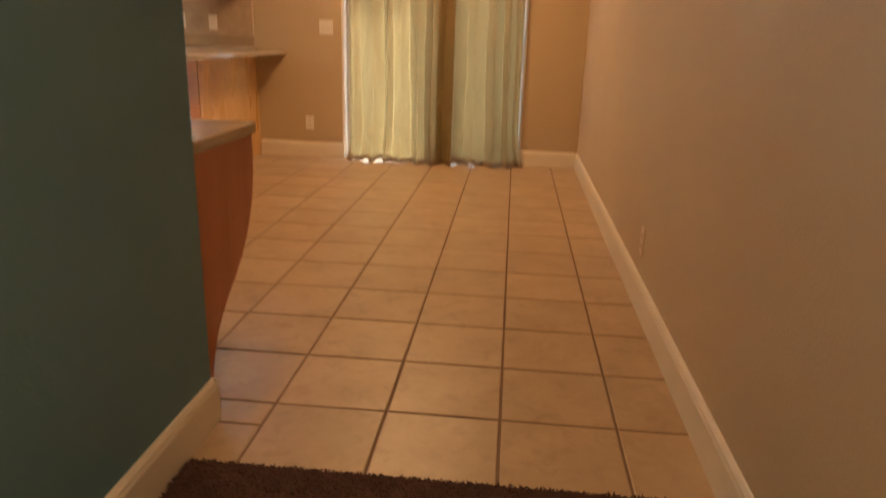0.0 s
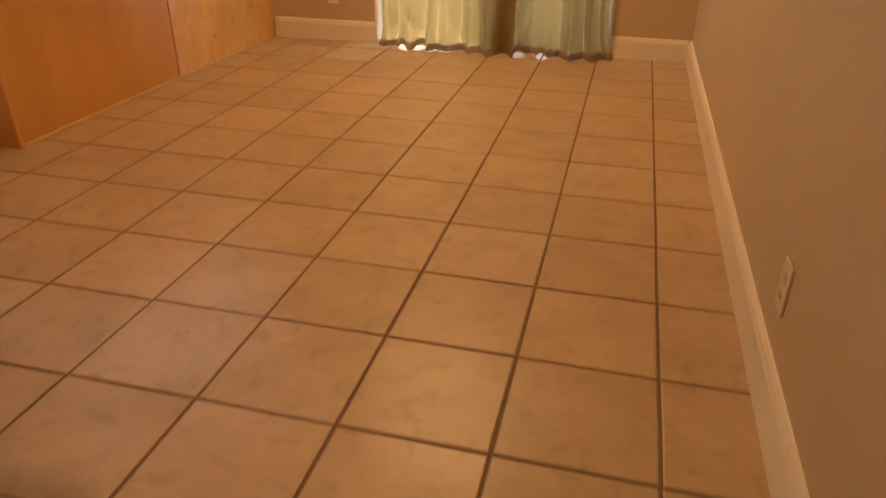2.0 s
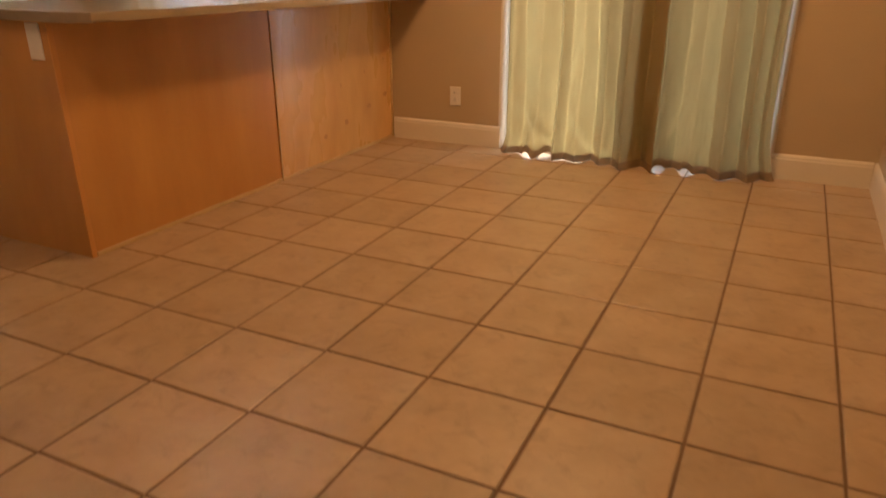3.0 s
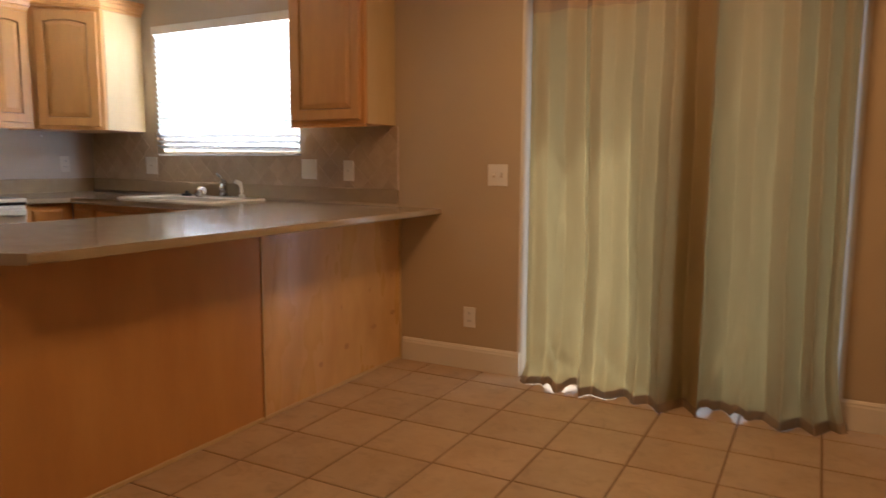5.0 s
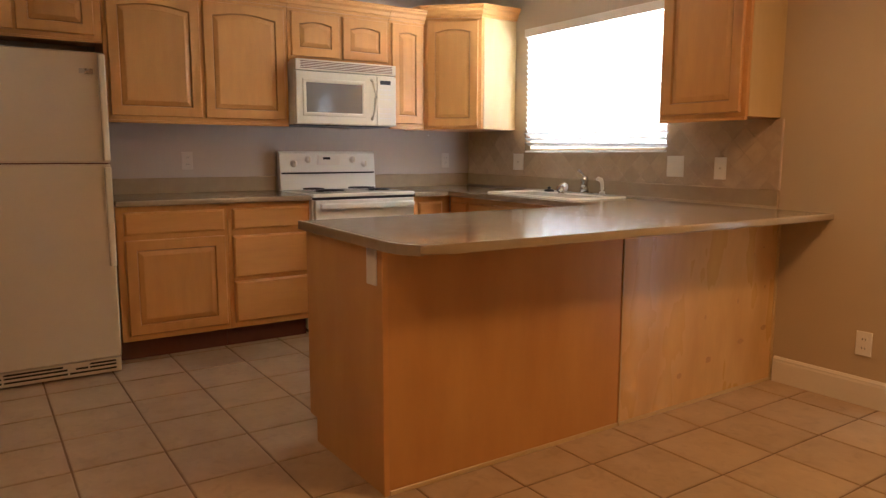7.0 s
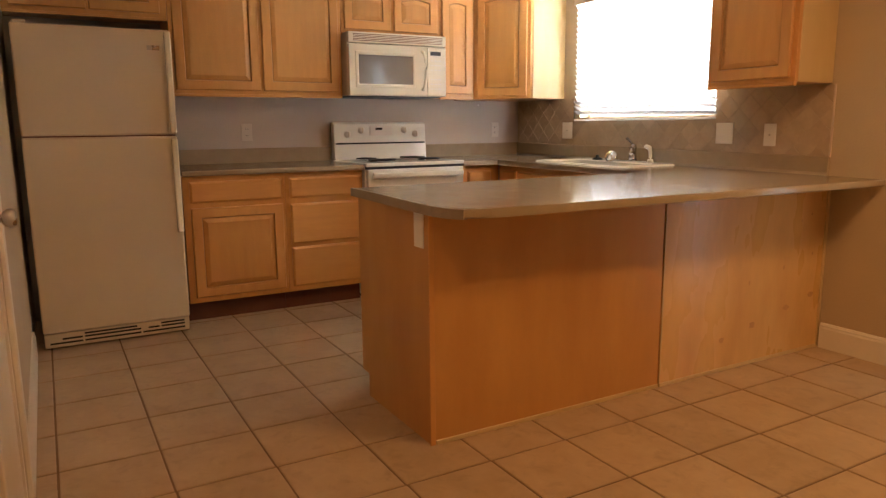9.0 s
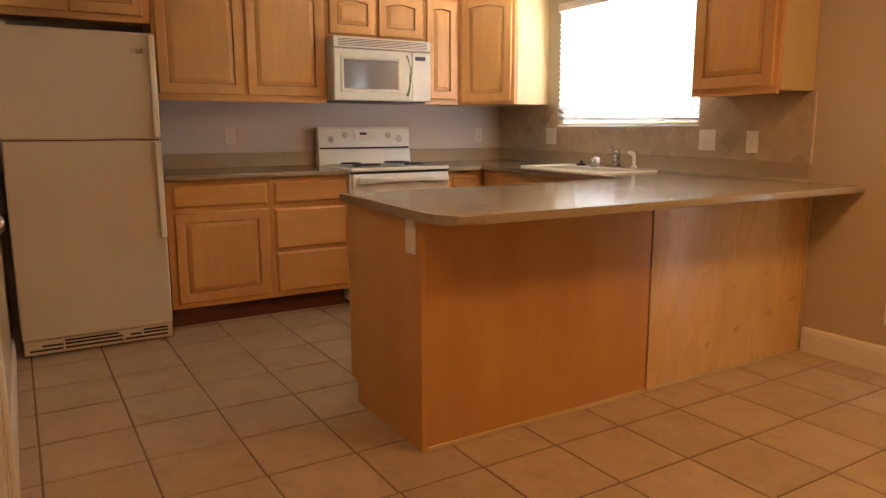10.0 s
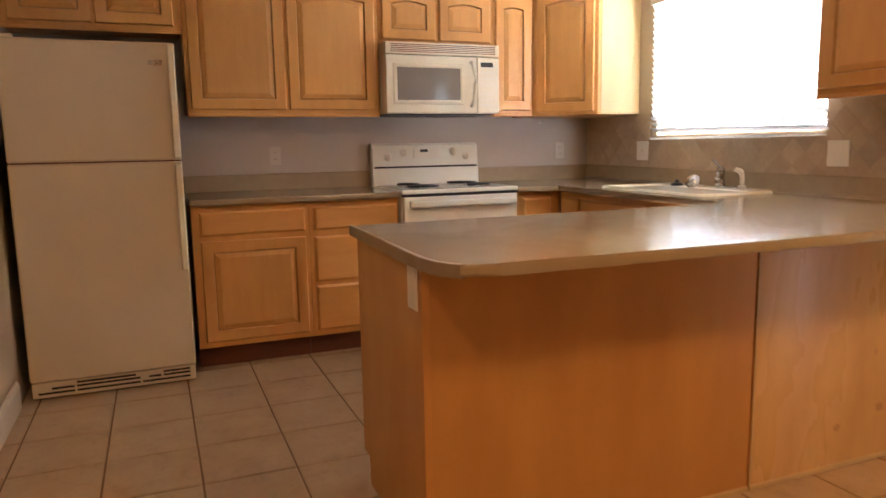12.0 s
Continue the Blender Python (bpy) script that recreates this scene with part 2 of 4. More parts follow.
# ---- plan ----
XE, XW, YN, H = 0.22, -5.40, 3.60, 2.56     # inner faces of east, west and north walls; ceiling
XG, YG = -1.165, -0.81                      # green wall face and its end
YS = -0.10                                  # kitchen's south wall face
YB = -4.20                                  # hall's south end
WIN = (-4.60, -3.36, 1.245, 2.08)            # kitchen window opening
DOOR = (-1.815, -0.296, 0.0, 2.04)            # patio door opening
P = 0.341                                   # tile pitch


def wall_with_holes(name, x0, x1, y0, y1, holes, mat, label):
    """A wall along x with rectangular openings."""
    bm = BM()
    xs = x0
    for a, b, lo, hi in holes:
        box(bm, xs, a, y0, y1, 0, H)
        if lo > 0:
            box(bm, a, b, y0, y1, 0, lo)
        box(bm, a, b, y0, y1, hi, H)
        xs = b
    box(bm, xs, x1, y0, y1, 0, H)
    return setting(name, bm, mat, label, "wall")


RB = 0.030                                  # radius of the rounded wall corners at the patio door
wall_north = wall_with_holes("wall_north", XW - 0.12, XE + 0.12, YN, YN + 0.14, [WIN, (DOOR[0] - RB, DOOR[1] + RB, DOOR[2], DOOR[3])], M_WALL, "taupe painted wall with kitchen window and patio door")
# corners rounded and coloured pale to imitate daylight glow beside the curtain
for _x, _s in ((DOOR[0], -1), (DOOR[1], 1)):
    _arc = [(_x + _s * RB * (1 - math.cos(a)), YN + RB * (1 - math.sin(a))) for a in (math.pi / 2 * k / 10 for k in range(11))]
    setting("wall_corner", prism(BM(), _arc + [(_x + _s * RB, YN + 0.14), (_x, YN + 0.14)], 0, DOOR[3]), M_TRIM, "rounded wall corner at the patio door, coloured pale for daylight glow", "wall")
wall_east = setting("wall_east", box(BM(), XE, XE + 0.12, YB - 0.12, YN, 0, H), M_WALL, "long plain tan painted wall", "wall")
wall_west = setting("wall_west", box(BM(), XW - 0.12, XW, YS - 0.14, YN, 0, H), M_WALLK, "taupe painted kitchen wall behind the range", "wall")
wall_green = setting("wall_green", box(BM(), XG - 0.13, XG, YB, YG, 0, H), M_GREEN, "dark teal green painted hall wall", "wall")
wall_hall_end = setting("wall_hall_end", box(BM(), XG - 0.13, XE, YB - 0.12, YB, 0, H), M_WALL, "plain tan wall closing the hall", "wall")
wall_niche_back = setting("wall_niche_back", box(BM(), -1.95, XG - 0.13, YG - 0.16, YG - 0.0, 0, H), M_WALL, "plain tan wall behind the desk", "wall")
wall_south = setting("wall_south", box(BM(), XW, -2.86, YS - 0.14, YS, 0, H), M_WALL, "tan wall beside the refrigerator", "wall")
_bm = box(BM(), -2.04, -1.95, YG - 0.16, YS, 0, H)
box(_bm, -2.86, -2.04, YS - 0.14, YS, 2.06, H)
wall_niche_side = setting("wall_niche_side", _bm, M_WALL, "tan wall between desk niche and closet door", "wall")
wall_closet_back = setting("wall_closet_back", box(BM(), -2.90, -2.04, YS - 0.30, YS - 0.26, 0, H), M_WALL, "plain wall closing the space behind the door", "wall")
ceiling = setting("ceiling", box(BM(), XW - 0.12, XE + 0.12, YB - 0.12, YN + 0.14, H, H + 0.12), M_CEIL, "plain light painted ceiling", "ceiling")
floor = setting("floor", box(BM(), XW - 0.12, XE + 0.12, YB - 0.12, YN + 0.14, -0.16, -0.004), M_GROUT, "floor bed with dark brown grout", "floor")
ground = setting("ground", box(BM(), -60, 60, YN + 0.14, 80, -0.30, -0.12), M_PATIO, "pale concrete patio and ground outside", "ground")
backdrop = setting("backdrop", box(BM(), -9, 18, 9.0, 9.05, -0.1, 7), M_BACK, "bright hazy outdoors beyond the windows", "backdrop")


# unseen eave, added so that sun reaches only the curtain's lower part
eave = setting("eave", box(BM(), -2.2, -1.33, YN + 0.14, YN + 0.36, 2.36, 2.46), M_TRIM, "unseen shallow eave added to keep sun off the upper curtain", "eave")
# deeper unseen slab, added only to block sun from the curtain's east part
patio_cover = setting("patio_cover", box(BM(), -1.33, 6.0, YN + 0.14, YN + 2.3, 2.36, 2.50), M_TRIM, "unseen flat slab added to shade the curtain's east part", "patio cover")


# ---- baseboards ----
def baseboard(pts_from, pts_to, normal, name="baseboard"):
    """A moulded board along a wall, from one point to another, standing out along normal."""
    (x0, y0), (x1, y1) = pts_from, pts_to
    d = Vector((x1 - x0, y1 - y0, 0))
    nx, ny = normal
    prof = [(0, 0), (0.016, 0), (0.016, 0.108), (0.013, 0.118), (0.013, 0.124), (0.006, 0.136), (0, 0.136)]
    bm = BM()
    a = [bm.verts.new((x0 + nx * o, y0 + ny * o, z)) for o, z in prof]
    b = [bm.verts.new((x1 + nx * o, y1 + ny * o, z)) for o, z in prof]
    n = len(prof)
    for i in range(n):
        bm.faces.new((a[i], a[(i + 1) % n], b[(i + 1) % n], b[i]))
    bm.faces.new(a)
    bm.faces.new(b[::-1])
    return setting(name, bm, M_TRIM, "cream painted moulded baseboard", "baseboard")


baseboard((XE, YB), (XE, YN), (-1, 0))
baseboard((XG, YB), (XG, YG), (1, 0))
baseboard((-2.585, YN), (DOOR[0] - 0.012, YN), (0, -1))
baseboard((DOOR[1] + 0.012, YN), (XE - 0.017, YN), (0, -1))
baseboard((-4.6, YS), (-2.94, YS), (0, 1))
baseboard((-1.219, YG), (XG + 0.016, YG), (0, 1))


# ---- cabinets ----
def loop_pts(x0, x1, z0, z1, rise, k=9):
    """An outline with an arched top: corners below, then the top from right to left."""
    pts = [(x0, z0), (x1, z0)]
    for i in range(k):
        u = i / (k - 1)
        s = math.sin(math.pi * min(max((u - 0.05) / 0.90, 0), 1)) ** 0.8
        pts.append((x1 + (x0 - x1) * u, z1 - rise + rise * s))
    return pts


def bridge(bm, loops, cap_last=True, cap_first=False):
    rings = [[bm.verts.new((x, y, z)) for x, z in pts] for pts, y in loops]
    for a, b in zip(rings, rings[1:]):
        n = len(a)
        for i in range(n):
            bm.faces.new((a[i], a[(i + 1) % n], b[(i + 1) % n], b[i]))
    if cap_last:
        bm.faces.new(rings[-1])
    if cap_first:
        bm.faces.new(rings[0][::-1])


def raised_door(parent, x, z, w, h, y, arch=0.035, stile=0.058):
    """A framed door with a raised panel; its front looks along -y."""
    t = 0.019
    bm = BM()
    o = lambda d, r: loop_pts(d, w - d, d, h - d, r)
    bridge(bm, [(o(0, 0), 0), (o(0, 0), -t + 0.006), (o(0.005, 0), -t), (loop_pts(stile, w - stile, stile, h - stile, arch), -t),
                (loop_pts(stile + 0.005, w - stile - 0.005, stile + 0.005, h - stile - 0.005, arch), -t + 0.011)], cap_last=False, cap_first=True)
    frame_ob = part("cabinet_door", bm, M_MAPLE, parent, m=pose(x, y, z))
    frame_ob.data.materials.append(M_GLAZE)
    for f in frame_ob.data.polygons[33:44]:
        f.material_index = 1
    bm = BM()
    s = stile + 0.005
    q = lambda d: loop_pts(s + d, w - s - d, s + d, h - s - d, arch * (1 - d * 4))
    bridge(bm, [(q(0), -t + 0.012), (q(0.004), -t + 0.010), (q(0.026), -t + 0.002), (q(0.030), -t + 0.001)])
    panel_ob = part("raised_panel", bm, M_MAPLE, frame_ob)
    panel_ob.data.materials.append(M_GLAZE)
    for f in panel_ob.data.polygons[:11]:
        f.material_index = 1
    return frame_ob


def drawer_front(parent, x, z, w, h, y):
    bm = BM()
    q = lambda d: [(d, d), (w - d, d), (w - d, h - d), (d, h - d)]
    bridge(bm, [(q(0), 0), (q(0), -0.010), (q(0.012), -0.019), (q(0.016), -0.019)], cap_first=True)
    return part("drawer_front", bm, M_MAPLE_H, parent, m=pose(x, y, z))


def crown(parent, pts, z):
    """A stepped moulding whose face goes along the points, standing out to the right of the way from first to last."""
    prof = [(0.0, 0.0), (0.012, 0.0), (0.014, 0.018), (0.022, 0.024), (0.028, 0.045), (0.044, 0.058), (0.046, 0.072), (0.052, 0.076), (0.052, 0.088), (0.0, 0.088)]
    P2 = [Vector(p) for p in pts]
    rows = []
    for i, p in enumerate(P2):
        ns = []
        if i > 0:
            d = (P2[i] - P2[i - 1]).normalized()
            ns.append(Vector((d.y, -d.x)))
        if i < len(P2) - 1:
            d = (P2[i + 1] - P2[i]).normalized()
            ns.append(Vector((d.y, -d.x)))
        nrm = sum(ns, Vector((0, 0))).normalized()
        k = 1 / max(nrm.dot(ns[0]), 0.3)
        rows.append([(p.x + nrm.x * o * k, p.y + nrm.y * o * k, z + h) for o, h in prof])
    bm = BM()
    R = [[bm.verts.new(c) for c in row] for row in rows]
    n = len(prof)
    for a, b in zip(R, R[1:]):
        for i in range(n):
            bm.faces.new((a[i], a[(i + 1) % n], b[(i + 1) % n], b[i]))
    bm.faces.new(R[0])
    bm.faces.new(R[-1][::-1])
    return part("crown_moulding", bm, M_MAPLE_H, parent)


def upper_cabinet(m, w, h, doors, label, depth=0.305, arch=0.035, ret=(False, False), group="upper kitchen cabinets", crown_on=True):
    """A wall cabinet whose back lies in local y = 0 and whose front looks along -y; doors: (x, width) pairs."""
    c = thing("upper_cabinet", m, label, "cabinet", group)
    part("body", box(BM(), 0, w, -depth, 0, 0, h, 0.0015), M_MAPLE, c)
    for x, dw in doors:
        raised_door(c, x, 0.022, dw, h - 0.05, -depth - 0.001, arch * 0.62)
    part("light_rail", box(BM(), 0.002, w - 0.002, -depth - 0.004, -depth + 0.02, -0.018, -0.0005, 0.002), M_MAPLE_H, c)
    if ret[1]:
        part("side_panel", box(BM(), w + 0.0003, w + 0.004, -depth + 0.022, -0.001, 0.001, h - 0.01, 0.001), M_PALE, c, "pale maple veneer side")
    if crown_on:
        pts = ([(0, 0)] if ret[0] else []) + [(0, -depth), (w, -depth)] + ([(w, 0)] if ret[1] else [])
        crown(c, pts, h - 0.006)
    return c


WF = XW                       # wall plane for the west run
UB, UH = 1.405, 0.765         # underside and height of the wall cabinets
west = lambda y, z: pose(WF + 0.001, y, z, 0, 0, 90)
upper_cabinet(west(0.0 + YS + 0.01, 1.85), 0.86, UB + UH - 1.85, [(0.035, 0.385), (0.435, 0.385)], "short maple wall cabinet with two arched doors above the refrigerator", arch=0.03)
upper_cabinet(west(0.772, UB), 1.118, UH, [(0.022, 0.525), (0.568, 0.525)], "tall maple wall cabinet with two arched raised-panel doors", arch=0.04)
upper_cabinet(west(1.892, 1.832), 0.770, UB + UH - 1.832, [(0.022, 0.350), (0.398, 0.350)], "short maple wall cabinet with two arched doors above the microwave", arch=0.03)
upper_cabinet(west(2.664, UB), 0.300, UH, [(0.018, 0.262)], "narrow maple wall cabinet with one arched door beside the microwave", arch=0.02)

# corner wall cabinet, slightly taller
cc = thing("corner_cabinet", pose(XW + 0.001, YN - 0.001, UB - 0.015), "diagonal maple corner wall cabinet beside the window", "cabinet")
CH = 0.815
_pl = [(0, 0), (0, -0.632), (0.305, -0.632), (0.609, -0.326), (0.609, 0)]
part("body", prism(BM(), _pl, 0, CH, 0.0015), M_MAPLE, cc)
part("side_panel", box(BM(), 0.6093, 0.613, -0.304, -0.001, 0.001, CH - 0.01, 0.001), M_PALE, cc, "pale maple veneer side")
_L = math.hypot(0.304, 0.306)
_dm = pose(0.305, -0.632, 0.0, 0, 0, 45)
_door = raised_door(cc, 0, 0, _L - 0.05, CH - 0.05, 0, 0.02)
_door.matrix_local = _dm @ pose(0.025, -0.001, 0.022)
crown(cc, [(0.0, -0.632), (0.305, -0.632), (0.609, -0.326), (0.609, 0)], CH - 0.006)

# wall cabinet east of the window
upper_cabinet(pose(-3.165, YN - 0.001, UB - 0.012), 0.525, CH + 0.02, [(0.025, 0.475)], "maple wall cabinet with one arched door between window and dining wall", ret=(True, True), arch=0.035)


def base_cabinet(m, w, fronts, label, depth=0.60, h=0.9065, group="base kitchen cabinets", name="base_cabinet"):
    """A base cabinet; fronts: ("door" or "drawer", x, z, width, height)."""
    c = thing(name, m, label, "cabinet", group)
    part("body", box(BM(), 0, w, -depth, 0, 0.130, h, 0.0015), M_MAPLE, c)
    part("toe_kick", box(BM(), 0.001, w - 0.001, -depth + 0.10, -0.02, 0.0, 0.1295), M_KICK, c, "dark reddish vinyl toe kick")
    for kind, x, z, fw, fh in fronts:
        z, fh = z * 1.028, fh * 1.028
        if kind == "door":
            raised_door(c, x, z, fw, fh, -depth - 0.001, 0.0)
        else:
            drawer_front(c, x, z, fw, fh, -depth - 0.001)
    return c


base_cabinet(west(0.738, 0), 0.622, [("drawer", 0.040, 0.725, 0.562, 0.125), ("door", 0.040, 0.160, 0.562, 0.535)], "maple base cabinet with one drawer over a square raised-panel door")
base_cabinet(west(1.361, 0), 0.533, [("drawer", 0.028, 0.725, 0.49, 0.125), ("drawer", 0.028, 0.435, 0.49, 0.252), ("drawer", 0.028, 0.160, 0.49, 0.252)],
             "maple base cabinet with three drawers")
base_cabinet(west(2.664, 0), 0.334, [("drawer", 0.06, 0.725, 0.2, 0.115), ("door", 0.06, 0.13, 0.2, 0.57)], "narrow maple base cabinet between range and corner")
base_cabinet(pose(-4.79, YN - 0.001, 0), 1.510, [("drawer", 0.03, 0.725, 0.20, 0.115), ("drawer", 0.26, 0.725, 0.60, 0.115), ("drawer", 0.90, 0.725, 0.58, 0.115),
             ("door", 0.26, 0.13, 0.60, 0.57), ("door", 0.90, 0.13, 0.58, 0.57)], "maple sink base cabinet under the window", h=0.8975)

# ---- peninsula ----
PX0, PX1, PY0, PY1 = -3.25, -2.602, 1.222, YN - 0.001
pen = thing("peninsula", pose(PX1, PY0, 0), "orange-brown maple peninsula cabinet with flat panelled back", "kitchen peninsula")
_w, _l = PX1 - PX0, PY1 - PY0
_bm = prism(BM(), [(-_w, 0.012), (-0.012, 0.012), (-0.012, _l), (-_w, _l)], 0.105, 0.8845)
part("body", _bm, M_PLY, pen)
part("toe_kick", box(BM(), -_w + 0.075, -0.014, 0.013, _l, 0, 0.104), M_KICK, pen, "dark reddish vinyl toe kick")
_bm = BM()
prism(_bm, [(-_w - 0.004, 0.8930), (-_w - 0.004, 0.105), (-_w + 0.065, 0.105), (-_w + 0.065, 0), (-0.0, 0), (-0.0, 0.8845)], -0.012, 0.0, m=pose(0, 0, 0, 90, 0, 0))
part("end_panel", _bm, M_PLY, pen, "flat maple end panel with toe notch")
SEAM = 2.405 - PY0
part("back_panel", box(BM(), -0.011, 0.0, 0.0125, SEAM - 0.004, 0.0, 0.8845), M_PLY, pen, "flat orange-stained maple back panel")
part("back_panel", box(BM(), -0.011, 0.001, SEAM + 0.004, _l - 0.02, 0.0, 0.8845), M_KNOT, pen, "flat knotty maple back panel")
for _y, _z, _a, _b in ((0.42, 0.155, 0.020, 0.014), (0.64, 0.20, 0.022, 0.016), (0.90, 0.255, 0.024, 0.016), (1.10, 0.30, 0.026, 0.015), (0.60, 0.42, 0.007, 0.012), (0.86, 0.47, 0.008, 0.014), (1.09, 0.52, 0.007, 0.010), (0.98, 0.70, 0.006, 0.006), (1.06, 0.73, 0.008, 0.006)):
    _bm = BM()
    _c = [_bm.verts.new((0.0013, SEAM + _y + _a * math.cos(k * 0.7854) * (1 + 0.3 * math.sin(3 * k + _y * 9)), _z + _b * math.sin(k * 0.7854))) for k in range(8)]
    _bm.faces.new(_c)
    part("knot", _bm, M_KNOTS, pen)
part("seam_gap", box(BM(), -0.011, -0.004, SEAM - 0.004, SEAM + 0.004, 0.0, 0.8845), M_DESKP, pen, "dark joint between the panels")
part("corner_trim", box(BM(), -0.001, 0.006, -0.006, 0.016, 0.0, 0.8845, 0.001), M_MAPLE, pen, "thin maple corner bead")
part("seam_bead", box(BM(), 0.0012, 0.0035, SEAM + 0.0042, SEAM + 0.014, 0.0, 0.8845, 0.0008), M_PALE, pen, "thin pale bead along the joint")
part("wall_trim", box(BM(), -0.012, 0.008, _l - 0.02, _l, 0.0, 0.8845, 0.001), M_PALE, pen, "thin pale maple scribe strip at the wall")
part("base_strip", box(BM(), 0.0008, 0.009, 0.017, SEAM - 0.004, 0.0, 0.018, 0.002), M_PALE, pen, "thin pale maple strip along the floor")
part("base_strip", box(BM(), 0.0018, 0.009, SEAM + 0.004, _l - 0.021, 0.0, 0.018, 0.002), M_PALE, pen, "thin pale maple strip along the floor")
part("bracket_plate", box(BM(), -0.112, -0.040, -0.006, 0.0, 0.752, 0.879, 0.002), M_PLATE, pen, "small cream plate under the worktop corner")

# ---- worktops ----
ZT = 0.918


def rise(x):
    """The worktops climb slightly towards the west wall."""
    return (-2.312 - x) * 0.0095


def worktop(name, pts, label):
    c = thing(name, pose(pts[0][0], pts[0][1], 0.885), label, "worktop")
    q = [(x - pts[0][0], y - pts[0][1]) for x, y in pts]
    bm = prism(BM(), q, 0, ZT - 0.885, 0.010, 3)
    for v in bm.verts:
        v.co.z += rise(v.co.x + pts[0][0])
    part("slab", bm, M_LAM, c, "taupe speckled laminate with rolled edge")
    return c


_E = [(-3.300, 1.208), (-3.05, 1.203), (-2.80, 1.195), (-2.62, 1.190), (-2.53, 1.191), (-2.47, 1.200), (-2.43, 1.217), (-2.394, 1.242)]
wt = worktop("worktop", [(XW + 0.002, 2.665), (-4.745, 2.665), (-4.745, 2.955), (-3.290, 2.955)] + _E + [(-2.375, 1.34), (-2.325, YN - 0.002), (XW + 0.002, YN - 0.002)],
             "taupe laminate worktop running under the window and out over the peninsula")
_ox, _oy = XW + 0.002, 2.665
_bm = BM()
_out = [(x - 0.0015 * (x < -3.2), y - 0.0015) for x, y in _E]
_inn = [(x, y + 0.013) for x, y in _E]
_rings = [[_bm.verts.new((x - _ox, y - _oy, z - 0.885 + rise(x))) for x, y in row] for row, z in ((_out, 0.8835), (_out, ZT - 0.001), ([(x, y + 0.001) for x, y in _out], ZT + 0.0004), (_inn, ZT + 0.0004), (_inn, 0.8835))]
for _a, _b in zip(_rings, _rings[1:] + _rings[:1]):
    for _k in range(len(_E) - 1):
        _bm.faces.new((_a[_k], _a[_k + 1], _b[_k + 1], _b[_k]))
_bm.faces.new([r[0] for r in _rings])
_bm.faces.new([r[-1] for r in reversed(_rings)])
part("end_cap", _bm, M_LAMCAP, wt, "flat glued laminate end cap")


def upstand(parent, x0, x1, y0, y1, ox):
    bm = box(BM(), x0, x1, y0, y1, ZT - 0.885 - 0.002, ZT - 0.885 + 0.100, 0.003)
    for v in bm.verts:
        v.co.z += rise(v.co.x + ox)
    part("upstand", bm, M_LAM, parent, "low taupe laminate upstand")


def cove(parent, x0, x1, y, ox):
    """The rounded foot where the worktop turns up into the upstand."""
    bm, r, n = BM(), 0.014, 5
    prof = [(0.001, -0.001), (-r, 0.0006)] + [(-r + r * math.sin(math.pi / 2 * k / n), r - r * math.cos(math.pi / 2 * k / n) + 0.0006) for k in range(1, n + 1)] + [(0.001, r)]
    rows = [[bm.verts.new((x, y + p, ZT - 0.885 + q + rise(x + ox))) for p, q in prof] for x in (x0, x1)]
    for k in range(len(prof)):
        bm.faces.new((rows[0][k], rows[0][(k + 1) % len(prof)], rows[1][(k + 1) % len(prof)], rows[1][k]))
    bm.faces.new(rows[0])
    bm.faces.new(rows[1][::-1])
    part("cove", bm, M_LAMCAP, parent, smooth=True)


upstand(wt, 0.02, -2.612 - _ox, YN - 0.024 - _oy, YN - 0.002 - _oy, _ox)
upstand(wt, 0.0, 0.0198, 0.0, YN - 0.002 - _oy, _ox)
cove(wt, 0.02, -2.612 - _ox, YN - 0.024 - _oy, _ox)
wl = worktop("worktop", [(XW + 0.002, 0.736), (-4.755, 0.736), (-4.755, 1.894), (XW + 0.002, 1.894)], "taupe laminate worktop between refrigerator and range")
upstand(wl, 0.0, 0.0198, 0.0, 1.158, XW + 0.002)

# ---- sink and taps ----
sink = thing("sink", pose(-4.0, 3.29, ZT + rise(-4.0) + 0.001, 0, 0.54, 0), "white drop-in double kitchen sink in the taupe worktop", "sink")
_bm = BM()


def rect(cx, cy, w, d, r=0.03, k=4):
    pts = []
    for sx, sy, a0 in ((1, -1, -90), (1, 1, 0), (-1, 1, 90), (-1, -1, 180)):
        for i in range(k):
            a = radians(a0 + 90 * i / (k - 1))
            pts.append((cx + sx * (w / 2 - r) + r * math.cos(a), cy + sy * (d / 2 - r) + r * math.sin(a)))
    return pts


def ring_stack(bm, rows, cap=True):
    R = [[bm.verts.new((x, y, z)) for x, y in pts] for pts, z in rows]
    for a, b in zip(R, R[1:]):
        n = len(a)
        for i in range(n):
            bm.faces.new((a[i], a[(i + 1) % n], b[(i + 1) % n], b[i]))
    if cap:
        bm.faces.new(R[-1])


ring_stack(_bm, [(rect(0, 0, 0.84, 0.50), 0), (rect(0, 0, 0.83, 0.49), 0.012), (rect(0, 0, 0.80, 0.46), 0.014), (rect(0, -0.03, 0.74, 0.36), 0.010), (rect(0, -0.03, 0.72, 0.34), 0.003)])
part("rim", _bm, M_WHITE, sink, "white glossy sink rim", smooth=False)
tap = thing("tap", pose(-3.93, 3.50, ZT + rise(-3.93) + 0.013), "chrome single-lever kitchen tap on the sink's back rim", "tap")
part("base_plate", prism(BM(), rect(0, 0, 0.25, 0.055, 0.026), 0, 0.008, 0.002), M_CHROME, tap)
part("body", lathe(BM(), [(0.029, 0.0085), (0.027, 0.03), (0.024, 0.045), (0.024, 0.085), (0.026, 0.092), (0.022, 0.108), (0.012, 0.116)]), M_CHROME, tap, smooth=True)
